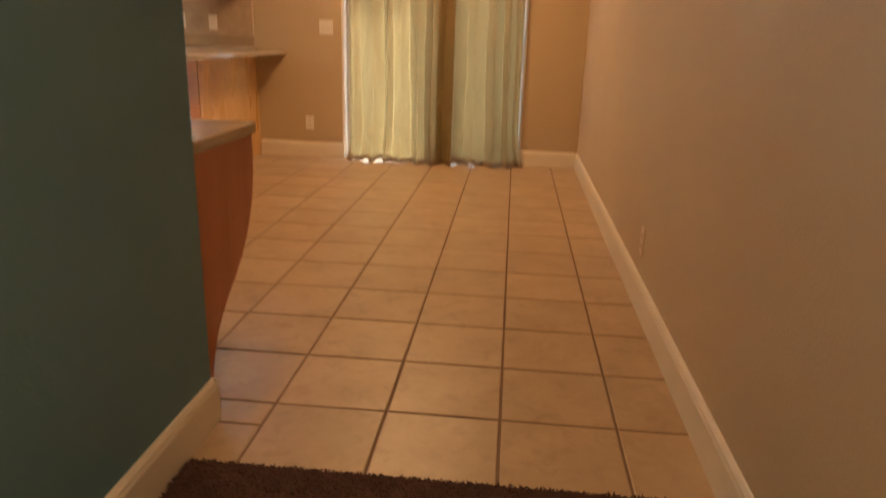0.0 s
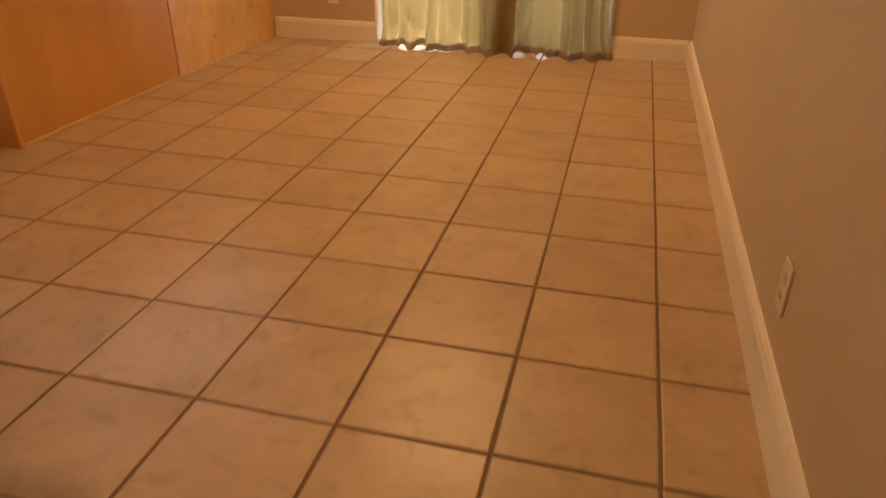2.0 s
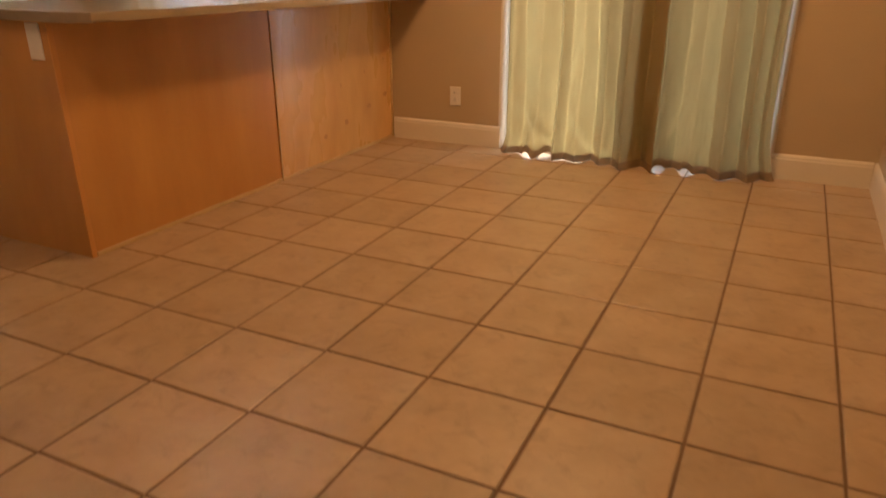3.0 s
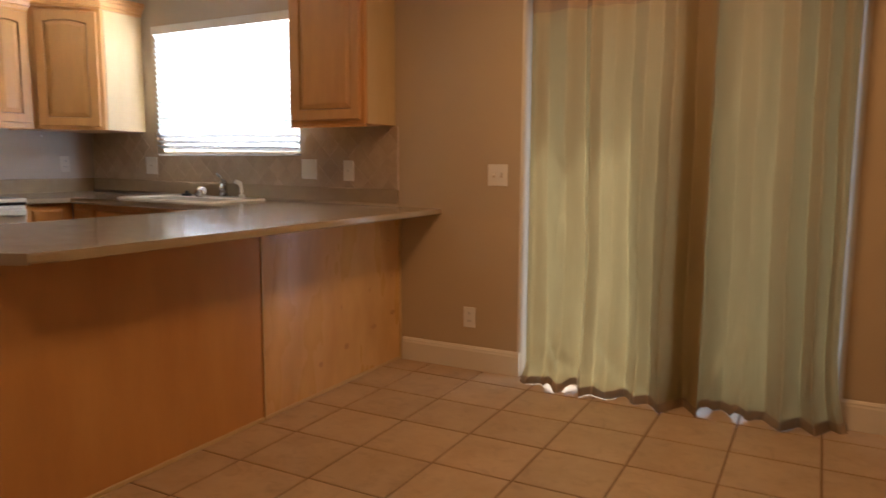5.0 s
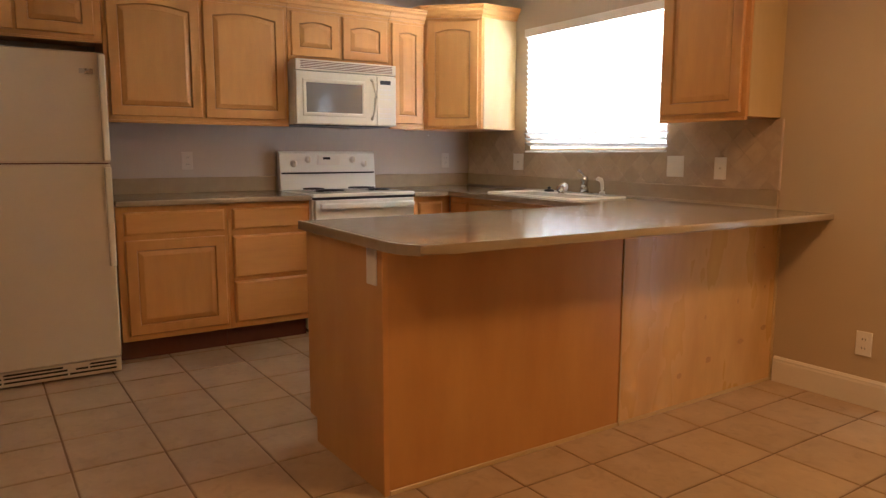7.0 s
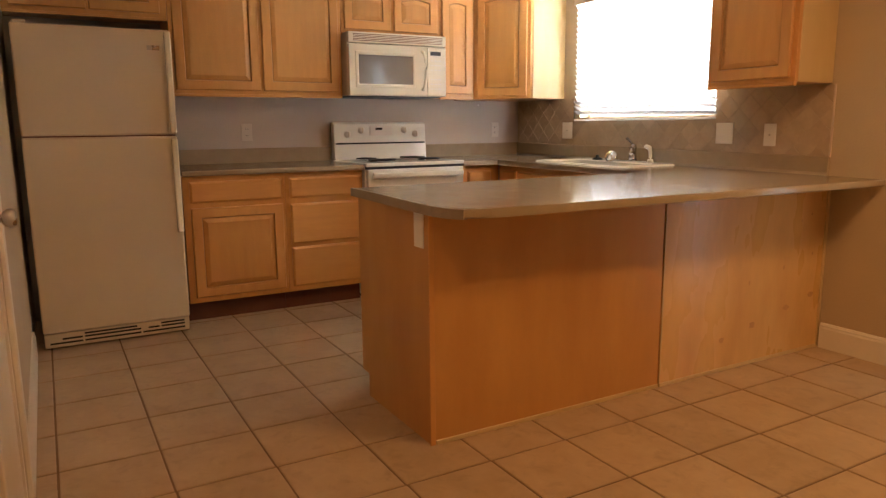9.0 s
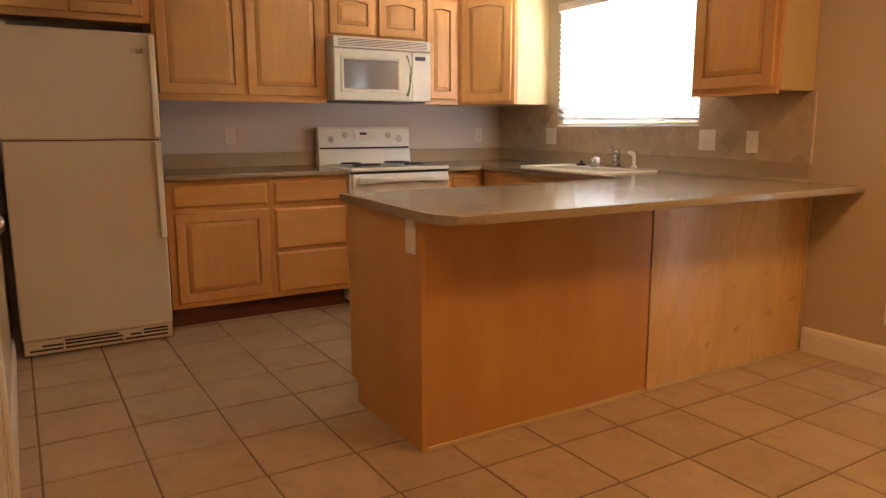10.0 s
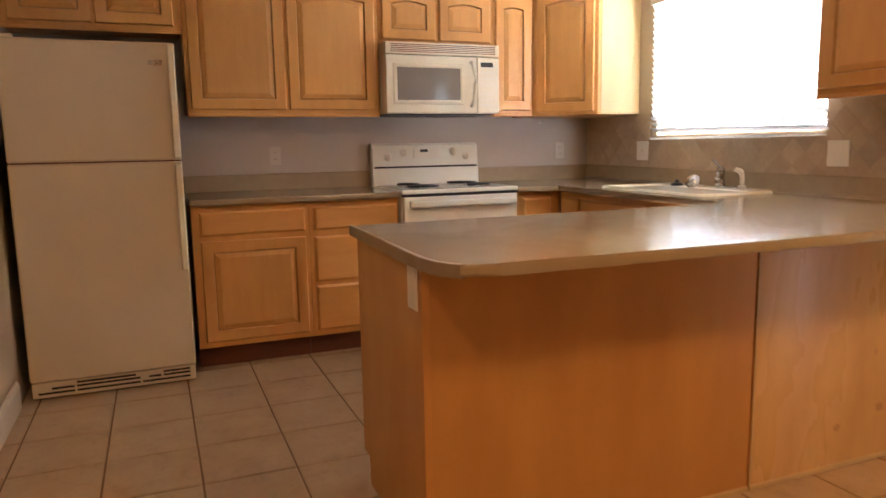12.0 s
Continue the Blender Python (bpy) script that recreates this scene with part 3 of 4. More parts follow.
part("spout", tube(BM(), [(0, -0.015, 0.05), (0, -0.05, 0.07), (0, -0.11, 0.085), (0, -0.17, 0.075), (0, -0.185, 0.055)], 0.013), M_CHROME, tap, smooth=True, m=pose(0, 0, 0, 0, 0, 42))
part("lever", tube(BM(), [(0, 0, 0.108), (-0.012, -0.004, 0.125), (-0.045, -0.010, 0.150), (-0.055, -0.011, 0.153)], [0.008, 0.008, 0.010, 0.006]), M_CHROME, tap, smooth=True)
spr = thing("side_sprayer", pose(-3.76, 3.49, ZT + rise(-3.76) + 0.013), "white side sprayer on the sink's back rim", "sprayer")
part("body", tube(BM(), [(0, 0, 0), (0, 0, 0.02), (0, 0, 0.03), (0, -0.002, 0.07), (0, -0.012, 0.095), (-0.002, -0.04, 0.105), (-0.002, -0.052, 0.100)], [0.022, 0.019, 0.011, 0.012, 0.015, 0.014, 0.009]), M_PLATE, spr, smooth=True)
dial = thing("drain_basket", pose(-4.06, 3.44, ZT + rise(-4.06) + 0.013), "chrome sink strainer basket lying on the sink rim", "strainer")
part("basket", lathe(BM(), [(0.02, 0), (0.034, 0.012), (0.042, 0.028), (0.045, 0.030), (0.040, 0.034), (0.012, 0.036), (0.010, 0.05), (0.014, 0.056), (0.008, 0.06)], pose(0, 0, 0.016, 62, 0, 20)), M_CHROME, dial, smooth=True)
stp = thing("sink_stopper", pose(-4.20, 3.43, ZT + rise(-4.20) + 0.013), "black rubber sink stopper on the sink rim", "stopper")
part("disc", lathe(BM(), [(0.034, 0), (0.036, 0.006), (0.030, 0.014), (0.012, 0.017), (0.012, 0.030), (0.008, 0.034)]), M_DARK, stp, smooth=True)

# ---- range ----
rg = thing("range", west(1.899, 0), "white electric coil range with storage drawer and back control panel", "range")
W, D = 0.758, 0.66
part("body", box(BM(), 0, W, -D + 0.03, -0.03, 0.03, 0.925, 0.004), M_WHITE, rg)
part("cooktop", box(BM(), -0.002, W + 0.002, -D - 0.005, -0.07, 0.9255, 0.950, 0.006, 2), M_WHITE, rg, "white enamel cooktop")
part("control_panel", prism(BM(), [(-0.028, 0.951), (-0.095, 0.951), (-0.080, 1.060), (-0.085, 1.075), (-0.075, 1.208), (-0.055, 1.224), (-0.028, 1.224)], 0.0, W, 0.004, 1,
                            m=Matrix(((0, 0, 1, 0), (1, 0, 0, 0), (0, 1, 0, 0), (0, 0, 0, 1)))), M_WHITE, rg, "white glossy sloping back panel")
part("panel_gap", box(BM(), 0.012, W - 0.012, -0.0885, -0.08, 1.062, 1.074), M_DARK, rg, "dark slot under the control panel")
part("clock_panel", box(BM(), 0.285, 0.465, -0.0885, -0.078, 1.125, 1.195, 0.001), M_PLATE, rg)
part("clock_display", box(BM(), 0.33, 0.385, -0.0905, -0.088, 1.165, 1.182), M_DARK, rg, "small dark oval clock display")
for _x, _z in ((0.105, 1.135), (0.215, 1.165), (0.57, 1.165), (0.665, 1.135)):
    k = part("knob", lathe(BM(), [(0.027, 0.0), (0.026, 0.006), (0.022, 0.008), (0.020, 0.022), (0.017, 0.026)], pose(0, 0, 0, 90)), M_PLATE, rg, "white round control knob", smooth=True, m=pose(_x, -0.083, _z))
    part("grip", box(BM(), -0.004, 0.004, -0.034, -0.0262, -0.019, 0.019, 0.002), M_BISQUE, k)
part("oven_door", box(BM(), 0.008, W - 0.008, -D - 0.012, -D + 0.029, 0.235, 0.908, 0.008, 2), M_WHITE, rg, "white oven door")
part("front_gap", box(BM(), 0.004, W - 0.004, -D + 0.005, -D + 0.029, 0.909, 0.925), M_DARK, rg, "dark gap above the oven door")
part("oven_handle", box(BM(), 0.03, W - 0.03, -D - 0.058, -D - 0.028, 0.848, 0.888, 0.010, 2), M_WHITE, rg, "white bar handle")
for _x in (0.045, W - 0.065):
    part("handle_post", box(BM(), _x, _x + 0.02, -D - 0.03, -D - 0.012, 0.854, 0.882, 0.002), M_WHITE, rg)
part("oven_window", box(BM(), 0.14, W - 0.14, -D - 0.0145, -D - 0.0125, 0.40, 0.68), M_GLASSDK, rg)
part("storage_drawer", box(BM(), 0.008, W - 0.008, -D - 0.008, -D + 0.029, 0.055, 0.225, 0.006, 2), M_WHITE, rg)
part("plinth", box(BM(), 0.02, W - 0.02, -D + 0.06, -0.05, 0.0, 0.0298), M_DARK, rg)
for _x, _y, _r in ((0.19, -0.49, 0.098), (0.19, -0.22, 0.074), (0.565, -0.49, 0.074), (0.565, -0.22, 0.098)):
    bn = part("drip_pan", lathe(BM(), [(_r + 0.018, 0), (_r + 0.018, 0.003), (_r + 0.010, 0.004), (_r * 0.6, 0.0015)], n=28), M_CHROME, rg, "chrome drip pan", smooth=True, m=pose(_x, _y, 0.9505))
    bm = BM()
    pts = [((0.018 + (_r - 0.018) * t / 90) * math.cos(t * 0.279), (0.018 + (_r - 0.018) * t / 90) * math.sin(t * 0.279), 0.012) for t in range(91)]
    pts = [(x, y, z) for x, y, z in pts]
    pts2 = []
    for i in range(0, 91):
        a = i / 90 * 4 * 2 * math.pi
        r = 0.02 + (_r - 0.02) * i / 90
        pts2.append((r * math.cos(a), r * math.sin(a), 0.012))
    tube(bm, pts2, 0.0055, 6)
    part("burner_coil", bm, M_COIL, bn, "black coil burner")

# ---- microwave ----
mw = thing("microwave", west(1.899, 1.402), "bisque over-the-range microwave hung under the wall cabinets", "microwave")
MD, MH = 0.385, 0.425
part("body", box(BM(), 0, W, -MD, 0, 0, MH, 0.004), M_BISQUE, mw)
part("underside", box(BM(), 0.02, W - 0.02, -MD + 0.02, -0.02, -0.006, -0.0005), M_DARK, mw, "dark underside with lamp and filters")
gr = part("vent_grille", box(BM(), 0.0, W, -MD - 0.030, -MD - 0.0005, 0.352, MH, 0.004), M_BISQUE, mw, "bisque vent grille")
for _j in range(5):
    part("louvre_slot", box(BM(), 0.035, W - 0.03, -MD - 0.0315, -MD - 0.0300, 0.366 + _j * 0.0105, 0.3705 + _j * 0.0105), M_KICK, gr)
dr = part("door", box(BM(), 0.0, 0.600, -MD - 0.034, -MD - 0.0005, 0.002, 0.346, 0.006, 2), M_BISQUE, mw, "bisque microwave door")
_bm = BM()
q = lambda d: [(0.045 + d, 0.055 + d), (0.510 - d, 0.055 + d), (0.510 - d, 0.300 - d), (0.045 + d, 0.300 - d)]
bridge(_bm, [(q(0), -MD - 0.0345), (q(0.004), -MD - 0.040), (q(0.018), -MD - 0.040), (q(0.026), -MD - 0.0352)], cap_last=False)
part("window_frame", _bm, M_BISQUE, dr)
part("window_glass", box(BM(), 0.070, 0.485, -MD - 0.0355, -MD - 0.0345, 0.080, 0.275), M_GLASSDK, dr, "dark reflective door glass")
part("handle", tube(BM(), [(0.560, -MD - 0.034, 0.315), (0.562, -MD - 0.058, 0.300), (0.568, -MD - 0.070, 0.25), (0.570, -MD - 0.074, 0.18), (0.568, -MD - 0.070, 0.11), (0.562, -MD - 0.058, 0.06), (0.560, -MD - 0.034, 0.045)],
                    0.011), M_BISQUE, dr, "bowed bisque handle", smooth=True)
kp = part("keypad", box(BM(), 0.604, W - 0.001, -MD - 0.032, -MD - 0.0005, 0.002, 0.346, 0.004), M_BISQUE, mw, "bisque key panel")
part("display", box(BM(), 0.628, 0.712, -MD - 0.0335, -MD - 0.0321, 0.288, 0.316), M_DARK, kp, "dark display")
for _r in range(7):
    for _c in range(3):
        if _r == 3:
            continue
        part("key", box(BM(), 0.626 + _c * 0.032, 0.650 + _c * 0.032, -MD - 0.0328, -MD - 0.0321, 0.248 - _r * 0.033, 0.256 - _r * 0.033), M_PLATE, kp)

# ---- refrigerator ----
fr = thing("refrigerator", west(-0.052, 0), "almond top-freezer refrigerator with textured doors", "refrigerator")
FW, FD = 0.762, 0.745
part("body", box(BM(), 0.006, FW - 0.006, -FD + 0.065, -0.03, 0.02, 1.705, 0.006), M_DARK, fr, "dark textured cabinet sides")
part("freezer_door", box(BM(), 0, FW, -FD, -FD + 0.062, 1.156, 1.725, 0.010, 2), M_ALMOND, fr, "almond textured freezer door")
part("fridge_door", box(BM(), 0, FW, -FD, -FD + 0.062, 0.095, 1.149, 0.010, 2), M_ALMOND, fr, "almond textured refrigerator door")
part("door_gap", box(BM(), 0.01, FW - 0.01, -FD + 0.012, -FD + 0.06, 1.1495, 1.1555), M_KICK, fr, "dark gap between the doors")
part("freezer_handle", box(BM(), FW - 0.036, FW - 0.002, -FD - 0.034, -FD - 0.0005, 1.165, 1.715, 0.008, 2), M_BISQUE, fr, "long cream vertical handle")
part("fridge_handle", box(BM(), FW - 0.036, FW - 0.002, -FD - 0.034, -FD - 0.0005, 0.60, 1.135, 0.008, 2), M_BISQUE, fr, "long cream vertical handle")
part("badge", box(BM(), FW - 0.125, FW - 0.060, -FD - 0.002, -FD - 0.0003, 1.615, 1.640, 0.001), M_NICKEL, fr, "small plain badge")
part("hinge_cap", box(BM(), 0.015, 0.075, -FD + 0.005, -FD + 0.055, 1.7252, 1.742, 0.004), M_BISQUE, fr)
kg = part("kick_grille", box(BM(), 0.004, FW - 0.004, -FD + 0.012, -FD + 0.05, 0.012, 0.090, 0.004), M_ALMOND, fr, "almond base grille")
for _x0, _x1, _z in ((0.03, 0.19, 0.030), (0.20, 0.49, 0.030), (0.50, 0.73, 0.030), (0.09, 0.19, 0.052), (0.20, 0.49, 0.052), (0.53, 0.59, 0.052), (0.60, 0.73, 0.052), (0.60, 0.73, 0.070), (0.20, 0.47, 0.070)):
    part("grille_slot", box(BM(), _x0, _x1, -FD + 0.0095, -FD + 0.0118, _z, _z + 0.010), M_DARK, kg)
part("feet", box(BM(), 0.03, FW - 0.03, -FD + 0.08, -0.06, 0, 0.0198), M_DARK, fr)


# ---- wall plates ----
def wall_plate(m, w, h, kind, label, mat=None):
    """A cover plate whose back lies in local y = 0 and which looks along -y."""
    c = thing("wall_plate", m, label, "outlet" if kind == "outlet" else "switch")
    part("plate", box(BM(), -w / 2, w / 2, -0.006, -0.0005, -h / 2, h / 2, 0.002), mat or M_PLATE, c)
    if kind == "outlet":
        for z in (-0.022, 0.022):
            s = part("socket", prism(BM(), rect(0, 0, 0.034, 0.028, 0.009), 0, 0.002, m=pose(0, -0.0062, z, 90)), mat or M_PLATE, c)
            for x in (-0.007, 0.006):
                part("slot", box(BM(), x, x + 0.0022, -0.0089, -0.0083, z - 0.005, z + 0.006), M_DARK, s)
    elif kind == "switch":
        n = max(1, round(w / 0.06))
        for i in range(n):
            x = (i - (n - 1) / 2) * 0.046
            part("toggle", box(BM(), x - 0.005, x + 0.005, -0.020, -0.0062, -0.004, 0.016, 0.002), mat or M_PLATE, c)
            part("toggle_slot", box(BM(), x - 0.0065, x + 0.0065, -0.0068, -0.0061, -0.013, 0.013), M_BEIGE, c)
    elif kind == "hole":
        part("centre_screw", lathe(BM(), [(0.006, 0), (0.006, 0.003), (0.004, 0.004)], pose(0, -0.0062, 0, 90), 10), M_NICKEL, c)
    return c


north = lambda x, z: pose(x, YN - 0.0005, z)
wall_plate(pose(XW + 0.0005, 1.288, 1.158, 0, 0, 90), 0.074, 0.118, "outlet", "pale grey duplex outlet plate above the worktop", M_PLATEG)
wall_plate(pose(XW + 0.0005, 3.36, 1.155, 0, 0, 90), 0.074, 0.118, "outlet", "pale grey duplex outlet plate near the kitchen corner", M_PLATEG)
wall_plate(north(-2.139, 0.303), 0.074, 0.118, "outlet", "white duplex outlet plate above the baseboard")
wall_plate(north(-1.975, 1.114), 0.118, 0.118, "switch", "white double switch plate beside the curtain")
for _x, _z, _w, _k, _t in ((-4.722, 1.148, 0.118, "hole", "white wide cover plate on the tiled splash near the corner"),
                           (-3.27, 1.135, 0.120, "blank", "white wide blank cover plate on the tiled splash"),
                           (-2.965, 1.128, 0.076, "hole", "white single cover plate on the tiled splash")):
    wall_plate(pose(_x, YN - 0.0125, _z), _w, 0.124, _k, _t)
wall_plate(pose(XE - 0.0005, 0.36, 0.283, 0, 0, -90), 0.074, 0.118, "outlet", "beige duplex outlet plate low on the long tan wall", M_BEIGE)

_a = thing("wall_anchor", pose(XW + 0.0005, 3.197, 1.357, 0, 0, 90), "tiny white plastic anchor in the kitchen wall", "wall anchor")
part("plug", lathe(BM(), [(0.006, 0), (0.006, 0.003), (0.003, 0.006)], pose(0, 0, 0, 90), 10), M_PLATE, _a)

# ---- desk with curved end panel ----
desk = thing("built_in_desk", pose(-1.242, -0.58, 0), "built-in desk with red-brown curved end panel at the hall corner", "desk")
_curve = [(-0.057, 0.0), (-0.045, 0.04), (-0.025, 0.10), (0.005, 0.16), (0.055, 0.21), (0.115, 0.26), (0.18, 0.30), (0.245, 0.35), (0.30, 0.41), (0.335, 0.47), (0.362, 0.53), (0.382, 0.60), (0.388, 0.67), (0.388, 0.745)]
_out = [(-0.225, 0.0)] + _curve + [(-0.225, 0.745)]
part("end_panel", prism(BM(), _out, -0.020, 0.0, 0.0015, 1, m=Matrix(((0, 0, 1, 0), (1, 0, 0, 0), (0, 1, 0, 0), (0, 0, 0, 1)))), M_DESKP, desk, "red-brown S-curved end panel")
part("desktop", box(BM(), -0.705, 0.012, -0.225, 0.405, 0.7455, 0.785, 0.008, 2), M_LAM, desk, "pale glossy laminate top")

# ---- closet door ----
dr1 = tagged(part("door_1", box(BM(), -2.805, -2.045, YS - 0.045, YS - 0.008, 0.010, 2.035, 0.002), M_TRIM), "closed cream painted slab door with nickel knob", "door", kind="structure")
part("door_knob", lathe(BM(), [(0.032, 0.0), (0.032, 0.004), (0.026, 0.009), (0.012, 0.012), (0.011, 0.030), (0.020, 0.036), (0.028, 0.048), (0.027, 0.060), (0.018, 0.068), (0.006, 0.070)],
                        pose(-2.70, YS - 0.0078, 0.95, -90)), M_NICKEL, dr1, "round satin nickel knob", smooth=True)
for _x0, _x1, _z0, _z1 in ((-2.935, -2.86, 0, 2.13), (-2.035, -1.975, 0, 2.13), (-2.86, -2.035, 2.055, 2.13)):
    setting("door_casing", box(BM(), _x0, _x1, YS + 0.0, YS + 0.016, _z0, _z1, 0.003), M_TRIM, "cream door casing", "trim")
_bm = box(BM(), -2.86, -2.815, YS - 0.12, YS - 0.001, 0, 2.055)
setting("door_jamb", _bm, M_TRIM, "cream door jamb", "trim")

# ---- kitchen window and blind ----
w1 = tagged(part("window_1", box(BM(), WIN[0] + 0.02, WIN[1] - 0.02, YN + 0.095, YN + 0.099, WIN[2] + 0.02, WIN[3] - 0.02), M_GLASS), "kitchen window pane behind the blind", "window", kind="structure")
w1.visible_shadow = False
_bm = BM()
for a, b, c_, d_ in ((WIN[0], WIN[0] + 0.022, WIN[2], WIN[3]), (WIN[1] - 0.022, WIN[1], WIN[2], WIN[3]), (WIN[0] + 0.022, WIN[1] - 0.022, WIN[2], WIN[2] + 0.022),
                     (WIN[0] + 0.022, WIN[1] - 0.022, WIN[3] - 0.022, WIN[3])):
    box(_bm, a, b, YN + 0.10, YN + 0.135, c_, d_)
part("window_frame", _bm, M_WHITE, w1)
bl = thing("window_blind", pose(-4.0, YN - 0.03, 2.10), "white horizontal slat blind, nearly closed, with a sagging bottom", "window blind")
part("head_rail", box(BM(), -0.625, 0.625, -0.028, 0.028, -0.045, 0.012, 0.003), M_TRIM, bl, "cream head rail valance")
_NS = 21
for _i in range(_NS):
    z = -0.075 - _i * 0.0375
    bm = BM()
    rows = []
    for u in np.linspace(-0.5, 0.5, 5):
        rows.append((u * 0.050, 0.003 * (1 - 4 * u * u)))
    top = [[bm.verts.new((x, y, c + 0.0014 * s)) for y, c in rows] for x in (-0.615, 0.615 if _i < _NS - 3 else 0.668) for s in (1, -1)]
    a, a2, b, b2 = top
    for k in range(4):
        bm.faces.new((a[k], a[k + 1], b[k + 1], b[k]))
        bm.faces.new((a2[k + 1], a2[k], b2[k], b2[k + 1]))
    bm.faces.new((a[0], b[0], b2[0], a2[0]))
    bm.faces.new((a[4], a2[4], b2[4], b[4]))
    tilt, sag = (-60, 0.0) if _i < _NS - 3 else (-30, 0.3 * (_i - _NS + 4))
    part("slat", bm, M_BLIND if _i < _NS - 3 else M_BLIND_SHADED, bl, m=pose(0.0012 * math.sin(_i * 2.3), 0, z - (0.004 if _i > _NS - 5 else 0), tilt, sag, 0))
part("bottom_rail", box(BM(), -0.61, 0.66, -0.020, 0.020, -0.8815, -0.868, 0.003), M_BLIND, bl)

# ---- patio door ----
d2 = tagged(part("door_2", box(BM(), DOOR[0] + 0.025, DOOR[1] - 0.025, YN + 0.068, YN + 0.074, 0.06, 1.99), M_GLASS), "sliding glass patio door behind the curtain", "door", kind="structure")
d2.visible_shadow = False
_bm = BM()
for a, b, c_, d_ in ((DOOR[0], DOOR[0] + 0.024, 0, 2.04), (DOOR[1] - 0.024, DOOR[1], 0, 2.04), (-1.02, -0.93, 0.05, 1.98), (DOOR[0] + 0.024, DOOR[1] - 0.024, 0, 0.05), (DOOR[0] + 0.024, DOOR[1] - 0.024, 1.98, 2.04)):
    box(_bm, a, b, YN + 0.076, YN + 0.13, c_, d_)
part("door_frame", _bm, M_TRIM, d2)
setting("door_sill", box(BM(), DOOR[0], DOOR[1], YN - 0.002, YN + 0.14, -0.004, 0.012), M_TRIM, "pale patio door sill", "trim")


# ---- curtains ----
def curtain(edges, back, side, lifts, seed, label):
    """One hanging panel, from the rod to the floor. edges: where its pleats turn; side: the end that wraps back to the wall; lifts: where the hem is off the floor."""
    x0, x1, depth = edges[0], edges[-1], 0.052
    c = thing("curtain", pose(x0, YN - back, 0), label, "curtain", "pair of curtains")
    nx, nz = 200, 50
    rnd = random.Random(seed)
    deep = [rnd.uniform(0.25, 1.75) for _ in edges]

    def place(x, z):
        t = 1 - z / 2.10
        xs = x + 0.045 * t * noise.noise(Vector((x * 3.0, z * 0.9, seed))) + 0.006 * noise.noise(Vector((x * 8, z * 3, seed)))
        k = max(i for i in range(len(edges) - 1) if edges[i] <= max(xs, x0)) if xs < x1 else len(edges) - 2
        u = min(max((xs - edges[k]) / (edges[k + 1] - edges[k]), 0), 1)
        u = 0.7 * u + 0.3 * (0.5 - 0.5 * math.cos(math.pi * u))
        ya, yb = (-deep[k], deep[k + 1]) if k % 2 == 0 else (deep[k], -deep[k + 1])
        y = depth * (0.60 + 0.55 * t) * (ya + (yb - ya) * u) * 0.9
        y += 0.008 * noise.noise(Vector((x * 16, z * 4, seed + 3))) + 0.007 * math.exp(-z * 4) * noise.noise(Vector((x * 22, z * 12, seed)))
        y += 0.026 * noise.noise(Vector((x * 5, z * 1.3, seed + 9))) * (0.4 + 0.6 * t)
        crease = 0.44 + 0.05 * noise.noise(Vector((x * 5, seed, 1)))
        y += 0.022 * max(noise.noise(Vector((x * 7, seed, 5))), 0) * math.exp(-((z - crease) / 0.016) ** 2)
        low = math.exp(-((z - 0.16) / 0.17) ** 2)
        ridge = 1 - abs(noise.noise(Vector((x * 7 + z * 5 * (1 if side < 0 else -1), z * 2.5, seed + 20)))) * 2.4
        y -= 0.030 * low * max(ridge, 0) ** 2
        ridge = 1 - abs(noise.noise(Vector((x * 11 - z * 6, z * 4, seed + 31)))) * 3
        y -= 0.013 * math.exp(-z * 1.3) * max(ridge, 0) ** 2
        end = (x - x0) if side < 0 else (x1 - x)
        if side:
            y += (0.022 - y) * math.exp(-(end / 0.03) ** 2)
        flare = 0.065 * math.exp(-z * 7) * math.exp(-((x1 - x) / 0.12) ** 2) if side > 0 else -0.034 * math.exp(-(z / 0.07) ** 2) * math.exp(-((x - x0) / 0.12) ** 2)
        return x - x0 + flare, min(y, 0.075)

    def lift(x, z):
        up = 0.0008 + sum(0.026 * math.exp(-((x - g) / 0.027) ** 4) for g in lifts) + 0.016 * max(noise.noise(Vector((x * 3.2, seed + 2, 0))), 0) + 0.002 * max(noise.noise(Vector((x * 9, seed, 0))), 0)
        return up * max(0, 1 - z / 0.25)

    for name, za, zb, k, mat in (("cloth", 0.045, 1.930, nz, M_CURTAIN), ("hem", 0.0, 0.045, 3, M_HEM)):
        bm = BM()
        g = []
        for j in range(k + 1):
            z = za + (zb - za) * j / k
            row = []
            for i in range(nx + 1):
                x = x0 + (x1 - x0) * i / nx
                px, py = place(x, z)
                row.append(bm.verts.new((px, py, z + lift(x, z))))
            g.append(row)
        for a, b in zip(g, g[1:]):
            for i in range(nx):
                bm.faces.new((a[i], a[i + 1], b[i + 1], b[i]))
        part(name, bm, mat, c, "thin sage-gold satin cloth" if name == "cloth" else "darker doubled hem", smooth=True)
    bm = BM()
    g = [[bm.verts.new((place(x0 + (x1 - x0) * i / nx, 1.93)[0], place(x0 + (x1 - x0) * i / nx, 1.93)[1] * (1 - k * 0.05) - 0.001 * (k > 0), z)) for i in range(nx + 1)]
         for k, z in enumerate((1.930, 1.99, 2.05, 2.09, 2.14))]
    for a, b in zip(g, g[1:]):
        for i in range(nx):
            bm.faces.new((a[i], a[i + 1], b[i + 1], b[i]))
    part("heading", bm, M_HEM, c, "gathered rod pocket", smooth=True)
    return c


